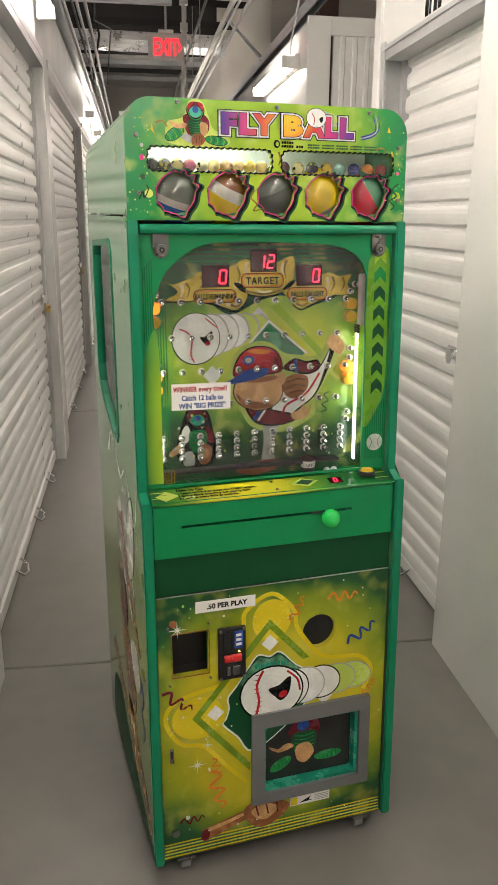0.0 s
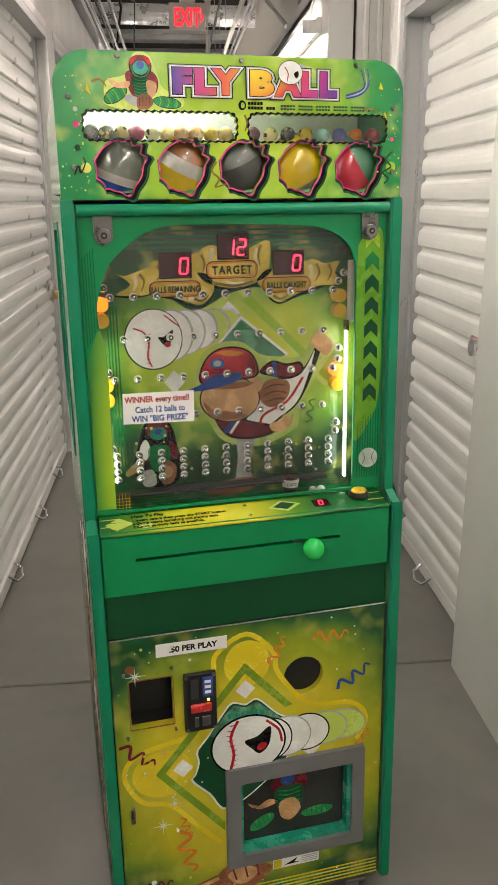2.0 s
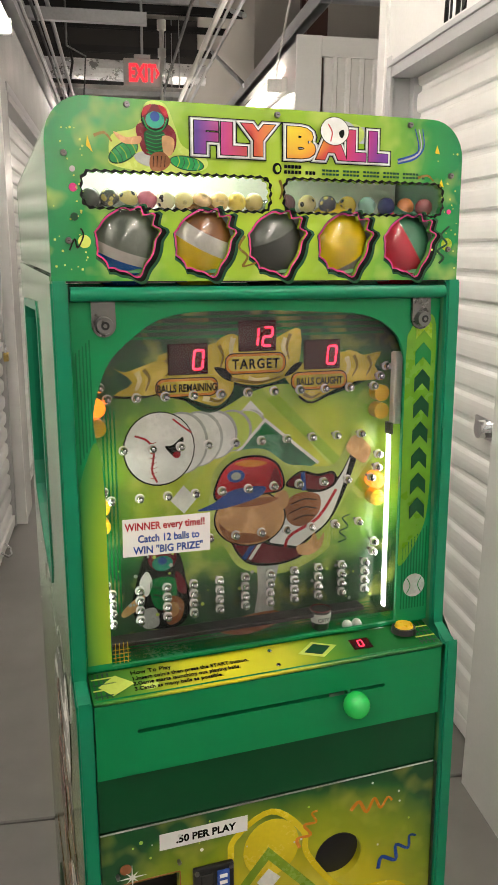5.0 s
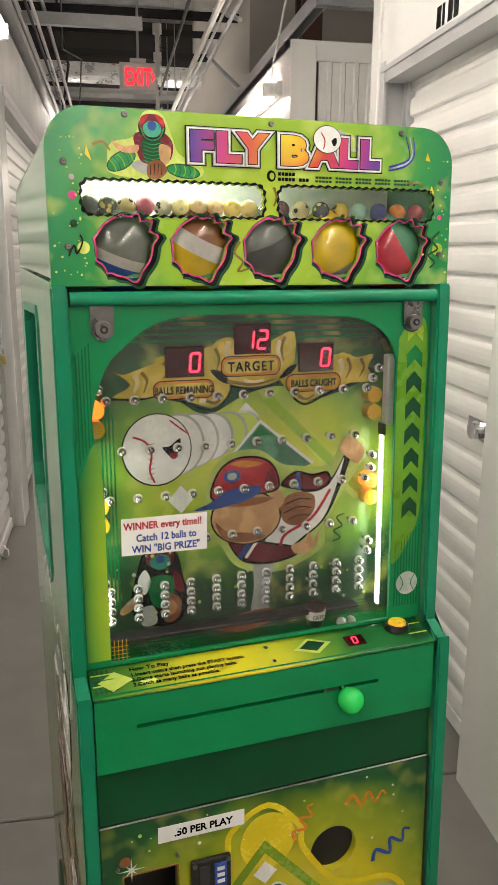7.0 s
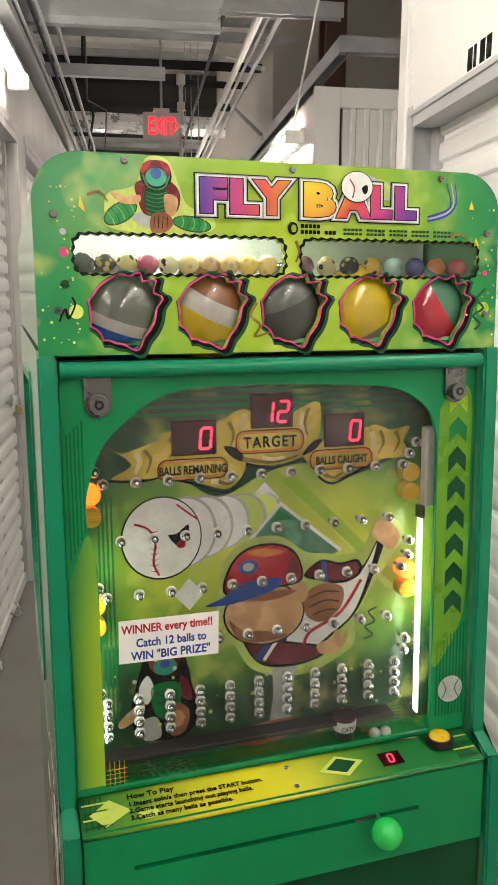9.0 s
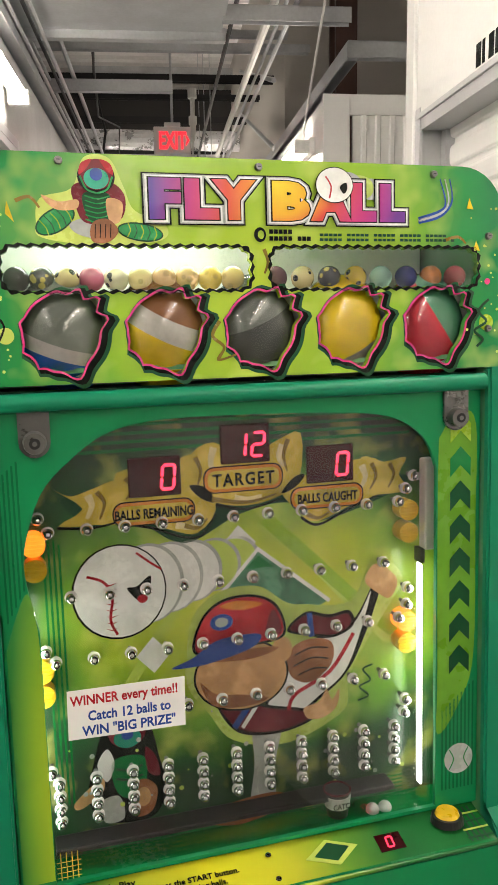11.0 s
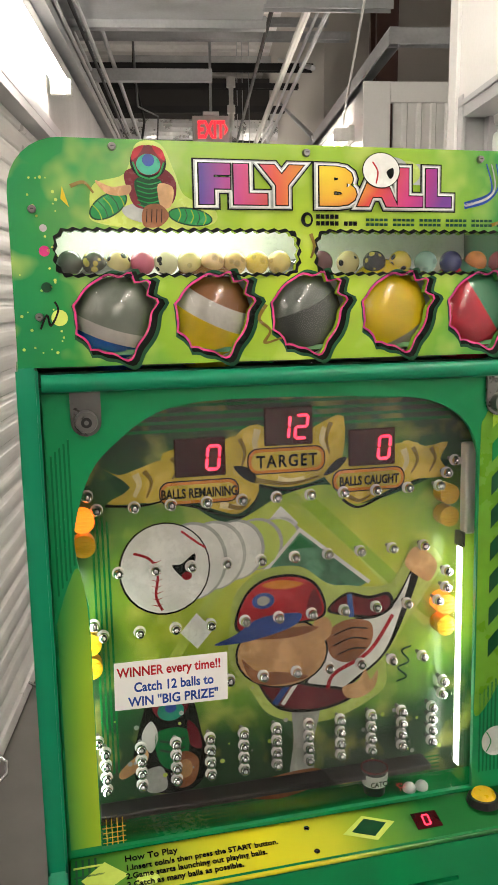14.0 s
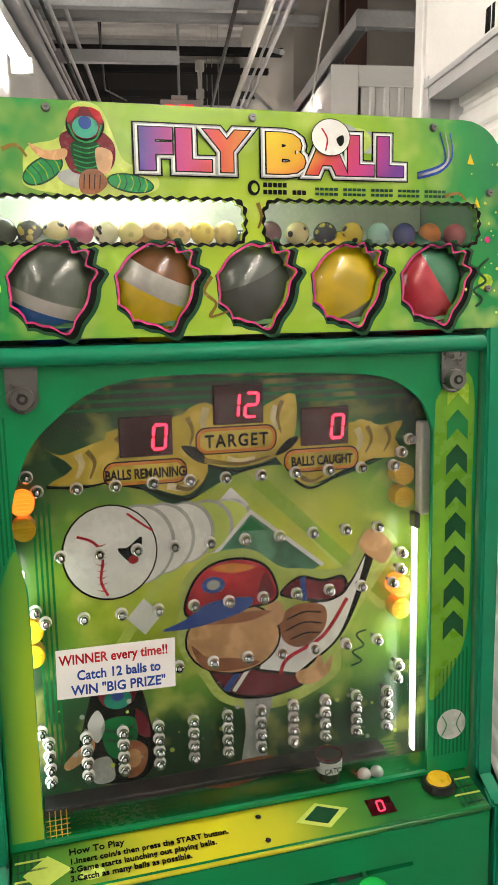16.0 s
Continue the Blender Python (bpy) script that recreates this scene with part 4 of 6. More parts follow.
for nm, pts, mat, lv in (("printed_shape", spline([(0.335, 0.305), (0.36, 0.335), (0.395, 0.338), (0.415, 0.31), (0.40, 0.28), (0.35, 0.28)]), MAROON_P, 1),
                         ("printed_shape", spline([(0.345, 0.295), (0.375, 0.30), (0.405, 0.295), (0.40, 0.25), (0.365, 0.235), (0.345, 0.26)]), GREEN_DARK, 2),
                         ("printed_shape", spline([(0.33, 0.275), (0.30, 0.26), (0.285, 0.275), (0.31, 0.255), (0.35, 0.265)]), TAN_P, 2),
                         ("printed_shape", spline([(0.355, 0.262), (0.385, 0.268), (0.40, 0.24), (0.378, 0.215), (0.356, 0.228)]), TAN_P, 3),
                         ("printed_shape", oval(0.315, 0.222, 0.030, 0.014, 18, 28), GUARD, 2), ("printed_shape", oval(0.437, 0.224, 0.036, 0.012, 18, 2), GUARD, 2),
                         *[("printed_rib", ribbon([(0.298 + 0.009 * k, 0.227 + 0.004 * k), (0.303 + 0.009 * k, 0.211 + 0.004 * k)], 0.0014), GREEN_DARK, 3) for k in range(5)], *[("printed_rib", ribbon([(0.413 + 0.011 * k, 0.235), (0.415 + 0.011 * k, 0.214)], 0.0014), GREEN_DARK, 3) for k in range(5)],
                         *[("printed_rib", ribbon([(0.350, 0.292 - 0.010 * k), (0.375, 0.287 - 0.010 * k), (0.400, 0.292 - 0.010 * k)], 0.003), GUARD, 2.6) for k in range(5)],
                         ("printed_shape", oval(0.372, 0.316, 0.016, 0.014, 16), BLUE_P, 3)):
    part(nm, plate(pts, (), 0.0003, start=0.022 - 0.0004 * lv - 0.0002), mat, flap)
warn = part("warning_sticker", plate(rect(0.331, 0.433, 0.118, 0.142), (), 0.0006, start=-0.0034), PAPER, door, "small white warning sticker")
part("sticker_panel", plate(rect(0.333, 0.350, 0.120, 0.140), (), 0.0003, start=-0.0038), YELLOW_P, warn)
part("sticker_shape", plate([(0.355, 0.123), (0.385, 0.137), (0.378, 0.127), (0.390, 0.125)], (), 0.0003, start=-0.0038), BLACK_P, warn)
for k in range(4):
    part("text_bar", plate(rect(0.394, 0.430, 0.122 + 0.0045 * k, 0.124 + 0.0045 * k), (), 0.0003, start=-0.0038), GREY_P, warn)

# apron with the sliding ball lever, and the sloping control ledge
SLOT = rect(0.082, 0.470, 0.8565, 0.8625, 0.0025, 3)
apron = part("apron", plate(rect(DX0, DX1, 0.7935, 0.9065), [SLOT], 0.012, start=-0.005), GREEN_LAM, machine, "green front board with a long horizontal slot")
part("slot_back", box((0.075, 0.030, 0.845), (0.478, 0.033, 0.875)), BLACK_PL, apron)
part("lever_stem", rod((0.407, -0.030, 0.8595), (0.407, 0.028, 0.8595), 0.0035, 10), CHROME, apron)
part("lever_slide", box((0.375, -0.0065, 0.857), (0.40, -0.004, 0.862)), BRUSHED, apron)
part("lever_knob", ball((0.407, -0.034, 0.853), 0.0205, 24), GREEN_PL, apron, "shiny bright green ball knob", True)
LS = 0.2
lz = lambda y: 0.9135 + LS * (y + 0.005)
LEDGE = Matrix.Translation((0, -0.005, 0.9075)) @ Matrix.Rotation(math.atan(LS), 4, "X")


def on_ledge(pts, level, thick=0.0003):
    bm = plate(pts, (), thick, lambda a, b, d: (a, b, d), 0.0064 + 0.0004 * level)
    bmesh.ops.transform(bm, matrix=LEDGE, verts=bm.verts)
    return bm


lb = box((DX0 - 0.001, -0.001, 0), (DX1 + 0.001, 0.064, 0.006), 0.002, 2)
bmesh.ops.transform(lb, matrix=LEDGE, verts=lb.verts)
ledge = part("control_ledge", lb, LEDGE_ART, machine, "sloping yellow-green control ledge with instructions")


def ledge_part(name, pts, level, mat, label="", thick=0.0003, parent=None):
    return part(name, on_ledge(pts, level, thick), mat, parent or ledge, label)


ledge_part("printed_line", rect(0.026, 0.566, 0.001, 0.004), 1, GREEN_MID)
for x0 in (0.026, 0.535):
    for k in range(4):
        ledge_part("printed_line", rect(x0 + 0.002 + 0.007 * k, x0 + 0.0045 + 0.007 * k, 0.006, 0.058), 1, GREEN_DARK)
        ledge_part("printed_line", rect(x0, x0 + 0.034, 0.010 + 0.012 * k, 0.0125 + 0.012 * k), 2, PALE_LIME if k % 2 else GREEN_DARK)
ledge_part("printed_diamond", [(0.052, 0.008), (0.085, 0.028), (0.060, 0.050), (0.034, 0.030)], 2, PALE_LIME)
ledge_part("printed_diamond", [(0.335, 0.030), (0.366, 0.052), (0.402, 0.036), (0.372, 0.014)], 2, PALE_LIME)
ledge_part("printed_diamond", [(0.346, 0.031), (0.367, 0.047), (0.391, 0.036), (0.371, 0.020)], 3, GREEN_DARK)
ledge_part("printed_dot", oval(0.105, 0.018, 0.013, 0.008), 1, PALE_LIME)
for x, y in ((0.295, 0.047), (0.297, 0.013)):
    part("screw", on_ledge(oval(x, y, 0.0035, n=12), 2, 0.0015), CHROME, ledge)
for body, y, size in (("How To Play", 0.0455, 0.0115), ("1.Insert coin/s then press the START button.", 0.0335, 0.0098), ("2.Game starts launching out playing balls.", 0.0225, 0.0098), ("3.Catch as many balls as possible.", 0.0115, 0.0098)):
    words("instruction_line", body, size, LEDGE @ pose(0.082, y, 0.0075), BLACK_P, ledge, bold=0.0002, squeeze=0.98)
led = ledge_part("credit_display", rect(0.425, 0.457, 0.018, 0.042), 1, LED_DARK, "small red credit display", 0.0008)
btn = part("start_button", rod((0.523, 0.034, lz(0.038) + 0.001), (0.523, 0.034, lz(0.038) + 0.010), 0.0205, 28, None, 0.0185), BLACK_PL, machine, "round start button with yellow cap in a black collar")
part("button_cap", rod((0.523, 0.034, lz(0.038) + 0.010), (0.523, 0.034, lz(0.038) + 0.0145), 0.0150, 28, None, 0.013), YELLOW_PL, btn, "yellow push cap")

# glazed upper door: printed border on the glass
CLEAR = [(0.0585, 0.962)] + spline([(0.0585, 1.22), (0.0500, 1.262), (0.0480, 1.306), (0.067, 1.364), (0.097, 1.397), (0.137, 1.424), (0.188, 1.4345), (0.281, 1.4355), (0.379, 1.432), (0.441, 1.427), (0.477, 1.414), (0.502, 1.392), (0.5145, 1.36)], 4, False) + [(0.5145, 0.936), (0.30, 0.936), (0.0585, 0.936)]
DOOR2 = rect(0.0225, 0.5715, 0.932, 1.4495)
glazed = part("glazed_door", plate(DOOR2, [CLEAR], 0.006, start=Y_FRAME), GREEN_LAM, machine, "green printed border of the playfield door")
pane = part("glass_pane", plate(rect(0.0225, 0.5715, 0.932, 1.4495), (), 0.004, start=Y_FRAME + 0.0065), GLASS, glazed, "clear glass over the playfield")
G = lambda nm, pts, mat, lv, holes=(): decal(nm, pts, mat, glazed, lv, Y_FRAME, holes)
G("printed_leaf", [(0.0245, 0.942), (0.0578, 0.942)] + spline([(0.0578, 1.15), (0.0565, 1.222), (0.0490, 1.264), (0.036, 1.240), (0.0245, 1.205)], 4, False), LEAF_GLOW, 1)
for k in range(5):
    x = 0.027 + 0.0045 * k
    G("printed_pinstripe", rect(x, x + 0.0020, 1.235 + 0.008 * k, 1.385 + 0.004 * k), PIN_GREEN, 1)
G("printed_band", spline([(0.5165, 1.10), (0.5165, 1.36), (0.522, 1.402), (0.545, 1.425), (0.5655, 1.41), (0.5665, 1.30), (0.5655, 1.13), (0.548, 1.070), (0.5175, 1.030)], 5), BAND_GREEN, 1)
for k in range(8):
    z = 1.105 + 0.0405 * k
    G("printed_chevron", [(0.532, z), (0.5455, z + 0.014), (0.559, z), (0.559, z + 0.022), (0.5455, z + 0.036), (0.532, z + 0.022)], GREEN_DARK if k < 6 else GREEN_MID if k < 7 else LIME, 2)
for k in range(9):
    x = 0.5225 + 0.0052 * k
    G("printed_pinstripe", rect(x, x + 0.0022, 0.955, 1.06 + 0.004 * k), PIN_GREEN, 1)
G("printed_ball", oval(0.546, 0.994, 0.0195), GREY_P, 2)
for s in (-1, 1):
    G("printed_seam", ribbon([(0.546 + s * 0.013, 1.007), (0.546 + s * 0.007, 0.994), (0.546 + s * 0.013, 0.981)], 0.0012), GREEN_MID, 3)
for k in range(4):
    part("printed_pinstripe", plate(rect(0.064 + 0.006 * k, 0.0650 + 0.006 * k, 0.935, 0.968), (), 0.0003, start=Y_FRAME + 0.0058), GOLD, glazed)
    part("printed_pinstripe", plate(rect(0.060, 0.086, 0.939 + 0.006 * k, 0.9398 + 0.006 * k), (), 0.0003, start=Y_FRAME + 0.0053), GOLD, glazed)
for x in (0.0655, 0.5365):
    hasp = part("lock_plate", plate([(x - 0.0155, 1.452)] + arc(x, 1.4195, 0.0155, 180, 360, 10) + [(x + 0.0155, 1.452)], (), 0.004, start=Y_FRAME - 0.006), DARK_STEEL, machine, "steel lock plate with a round cam lock")
    part("cam_lock", rod((x, Y_FRAME - 0.016, 1.4195), (x, Y_FRAME - 0.006, 1.4195), 0.0105, 22, None, 0.0120), BRUSHED, hasp, "chrome cam lock")
    part("key_way", rod((x, Y_FRAME - 0.0172, 1.4195), (x, Y_FRAME - 0.0155, 1.4195), 0.0055, 16), BLACK_PL, hasp)
    part("key_pin", rod((x, Y_FRAME - 0.0182, 1.4195), (x, Y_FRAME - 0.0165, 1.4195), 0.0025, 10), BRUSHED, hasp)
sticker = part("winner_sticker", plate([(0.0805, 1.0955), (0.2075, 1.0925), (0.2085, 1.1490), (0.0815, 1.1505)], (), 0.0005, start=Y_FRAME - 0.0013 + 0.007), PAPER, machine, "white paper notice on the glass with red and blue words")
for body, x, z, mat, size in (("WINNER every time!!", 0.0845, 1.1335, RED_P, 0.0152), ("Catch 12 balls to", 0.1020, 1.1150, BLUE_P, 0.0152), ("WIN \"BIG PRIZE\"", 0.0955, 1.0985, BLUE_P, 0.0152)):
    words("notice_line", body, size, upright(x, Y_FRAME + 0.0055, z, -0.6), mat, sticker, bold=0.00035, squeeze=0.84 if body.endswith("!!") else 0.90 if body[0] != "C" else 0.86)

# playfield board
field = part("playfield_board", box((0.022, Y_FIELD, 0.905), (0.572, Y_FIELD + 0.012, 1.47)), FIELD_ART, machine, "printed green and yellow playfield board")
part("playfield_side", box((0.0205, Y_FRAME + 0.012, 0.92), (0.0235, Y_FIELD, 1.46)), GREEN_LAM, machine)
part("playfield_side", box((0.5705, Y_FRAME + 0.012, 0.92), (0.5735, Y_FIELD, 1.46)), GREEN_LAM, machine)
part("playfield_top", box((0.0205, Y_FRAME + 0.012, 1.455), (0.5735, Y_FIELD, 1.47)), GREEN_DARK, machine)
part("playfield_floor", box((0.0205, Y_FRAME + 0.012, 0.915), (0.5735, Y_FIELD, 0.925)), GREEN_MID, machine)
F = lambda nm, pts, mat, lv, holes=(): decal(nm, pts, mat, field, lv, Y_FIELD, holes)
for k in range(5):
    F("printed_line", rect(0.09, 0.51, 1.395 + 0.0095 * k, 1.3985 + 0.0095 * k), GREEN_MID, 1)
F("printed_diamond", [(0.300, 1.345), (0.130, 1.10), (0.145, 1.10), (0.300, 1.325), (0.475, 1.13), (0.492, 1.13)], PALE_LIME, 1)
F("printed_grass_line", [(0.315, 1.30), (0.48, 1.14), (0.50, 1.14), (0.33, 1.31)], LIME, 2)
F("printed_base", [(0.289, 1.300), (0.310, 1.278), (0.289, 1.256), (0.268, 1.278)], WHITE_P, 3)
F("printed_base", [(0.183, 1.178), (0.203, 1.156), (0.183, 1.134), (0.163, 1.156)], WHITE_P, 3)
for k in range(4):
    F("printed_line", rect(0.066 + 0.0056 * k, 0.0686 + 0.0056 * k, 0.99, 1.315 - 0.006 * k), GREEN_MID, 1)
for k in range(5):
    F("printed_line", rect(0.09, 0.50, 0.926 + 0.0052 * k, 0.9278 + 0.0052 * k), GREEN_MID, 1)
F("printed_stadium", [(0.312, 1.268), (0.40, 1.196), (0.34, 1.165), (0.265, 1.215)], STADIUM, 4)
F("printed_field_edge", [(0.312, 1.272), (0.403, 1.197), (0.400, 1.193), (0.312, 1.266), (0.262, 1.212), (0.259, 1.216)], WHITE_P, 4.4)
F("printed_halo", spline([(0.222, 1.150), (0.230, 1.195), (0.262, 1.222), (0.31, 1.224), (0.345, 1.200), (0.37, 1.194), (0.43, 1.192), (0.462, 1.245), (0.50, 1.215), (0.480, 1.178), (0.446, 1.130), (0.425, 1.09), (0.418, 1.05), (0.345, 1.020), (0.275, 1.035), (0.245, 1.075), (0.222, 1.110)]), HALO, 5)
for pts in ([(0.118, 1.350), (0.122, 1.338), (0.116, 1.324)], [(0.182, 1.374), (0.190, 1.366), (0.184, 1.345)], [(0.262, 1.394), (0.258, 1.376), (0.264, 1.362)], [(0.345, 1.392), (0.340, 1.378), (0.346, 1.366)], [(0.215, 1.308), (0.232, 1.304), (0.240, 1.312)], [(0.445, 1.360), (0.450, 1.346), (0.444, 1.332)], [(0.285, 1.333), (0.300, 1.330), (0.318, 1.333)]):
    F("printed_highlight", ribbon(pts, 0.009, 0.004), CREAM, 8.2)
for pts in ([(0.150, 1.316), (0.190, 1.306), (0.222, 1.293), (0.245, 1.293), (0.262, 1.316)], [(0.262, 1.327), (0.300, 1.319), (0.342, 1.328)], [(0.366, 1.303), (0.388, 1.292), (0.43, 1.309), (0.468, 1.322)], [(0.083, 1.316), (0.120, 1.313), (0.150, 1.317)]):
    F("printed_outline", ribbon(pts, 0.0035, 0.002), BLACK_P, 8.6)
F("printed_stadium", [(0.312, 1.262), (0.33, 1.246), (0.296, 1.246)], GREEN_MID, 5)
# ribbon banner with name pills
for nm, pts, mat, lv in (
        ("printed_shadow", spline([(0.09, 1.348), (0.17, 1.338), (0.25, 1.36), (0.34, 1.36), (0.42, 1.34), (0.50, 1.345), (0.49, 1.325), (0.39, 1.296), (0.35, 1.322), (0.29, 1.313), (0.225, 1.285), (0.17, 1.315), (0.12, 1.315)]), GREEN_DARK, 5),
        ("printed_ribbon", spline([(0.083, 1.358), (0.10, 1.350), (0.125, 1.357), (0.152, 1.362), (0.152, 1.318), (0.125, 1.316), (0.085, 1.318), (0.112, 1.335)], 3), GOLD, 6),
        ("printed_ribbon", spline([(0.150, 1.372), (0.20, 1.375), (0.24, 1.388), (0.258, 1.36), (0.262, 1.32), (0.24, 1.296), (0.215, 1.300), (0.17, 1.318), (0.148, 1.318)], 3), GOLD, 6.5),
        ("printed_ribbon", spline([(0.232, 1.352), (0.236, 1.388), (0.262, 1.400), (0.285, 1.385), (0.315, 1.385), (0.340, 1.398), (0.368, 1.404), (0.365, 1.350), (0.34, 1.331), (0.30, 1.323), (0.262, 1.330)], 3), GOLD, 7.5),
        ("printed_ribbon", spline([(0.340, 1.340), (0.36, 1.35), (0.44, 1.368), (0.470, 1.362), (0.466, 1.325), (0.43, 1.312), (0.388, 1.296), (0.366, 1.306)], 3), GOLD, 6.5),
        ("printed_ribbon", spline([(0.445, 1.370), (0.475, 1.362), (0.505, 1.366), (0.495, 1.345), (0.508, 1.325), (0.47, 1.322), (0.448, 1.325)], 3), GOLD, 6),
        ("printed_fold", spline([(0.232, 1.352), (0.252, 1.348), (0.262, 1.330), (0.245, 1.336)], 3), BLACK_P, 8),
        ("printed_fold", spline([(0.342, 1.334), (0.358, 1.352), (0.372, 1.354), (0.36, 1.340)], 3), BLACK_P, 8)):
    F(nm, pts, mat, lv)
for x0, x1, z0, z1, body, size in ((0.250, 0.343, 1.3415, 1.3700, "TARGET", 0.0205), (0.1455, 0.2365, 1.3120, 1.3375, "BALLS REMAINING", 0.0155), (0.3545, 0.4455, 1.3130, 1.3385, "BALLS CAUGHT", 0.0155)):
    F("printed_pill", rect(x0 - 0.0015, x1 + 0.0015, z0 - 0.0015, z1 + 0.0015, 0.0125), BLACK_P, 9)
    F("printed_pill", rect(x0, x1, z0, z1, 0.0115), ORANGE_P, 9.6)
    F("printed_pill", rect(x0 + 0.0035, x1 - 0.0035, z0 + 0.0035, z1 - 0.0035, 0.0085), GOLD, 10.2)
    words("pill_letters", body, size, upright((x0 + x1) / 2, Y_FIELD - 0.0050, z0 + 0.0068), BLACK_P, field, "CENTER", 0.0005, 0.70 if len(body) > 12 else 0.70 if len(body) > 8 else 0.85, space=1.22 if len(body) < 8 else 1.0)
for pts in ([(0.128, 1.353), (0.136, 1.340), (0.130, 1.322)], [(0.160, 1.366), (0.168, 1.355), (0.160, 1.342)], [(0.240, 1.384), (0.246, 1.368), (0.242, 1.352)], [(0.225, 1.306), (0.240, 1.302), (0.252, 1.312)], [(0.258, 1.334), (0.30, 1.327), (0.336, 1.334)],
            [(0.352, 1.398), (0.346, 1.380), (0.350, 1.360)], [(0.374, 1.306), (0.388, 1.300), (0.402, 1.306)], [(0.458, 1.362), (0.464, 1.346), (0.456, 1.330)], [(0.482, 1.360), (0.488, 1.346), (0.480, 1.330)]):
    F("printed_fold", ribbon(pts, 0.006, 0.002), GOLD_DARK, 8.3)
# flying ball
for k in range(5, 0, -1):
    F("printed_trail", oval(0.155 + 0.026 * k, 1.238 + 0.0045 * k, 0.044 - 0.003 * k, 0.052 - 0.005 * k), GREY_P, 8 - k)
    F("printed_trail", oval(0.153 + 0.026 * k, 1.237 + 0.0045 * k, 0.042 - 0.003 * k, 0.050 - 0.005 * k), WHITE_P if k < 4 else PALE_LIME, 8.4 - k)
F("printed_ball", oval(0.1475, 1.2365, 0.0535, 0.0555), BLACK_P, 9)
F("printed_ball", oval(0.1478, 1.2368, 0.0515, 0.0535), WHITE_P, 9.6)
F("printed_seam", ribbon([(0.112, 1.258), (0.130, 1.250), (0.139, 1.232), (0.136, 1.205), (0.143, 1.187)], 0.003), RED_P, 10.2)
F("printed_seam", ribbon([(0.168, 1.280), (0.185, 1.266), (0.196, 1.258)], 0.0025), RED_P, 10.2)
for k in range(8):
    z = 1.192 + 0.0075 * k
    F("printed_stitch", [(0.131, z + 0.003), (0.1375, z), (0.144, z + 0.003), (0.1375, z + 0.0015)], RED_P, 10.8)
F("printed_shape", spline([(0.156, 1.240), (0.167, 1.241), (0.183, 1.252), (0.181, 1.234), (0.173, 1.222), (0.164, 1.228)]), BLACK_P, 10.2)
F("printed_shape", oval(0.173, 1.226, 0.006, 0.005, 12), RED_P, 10.8)
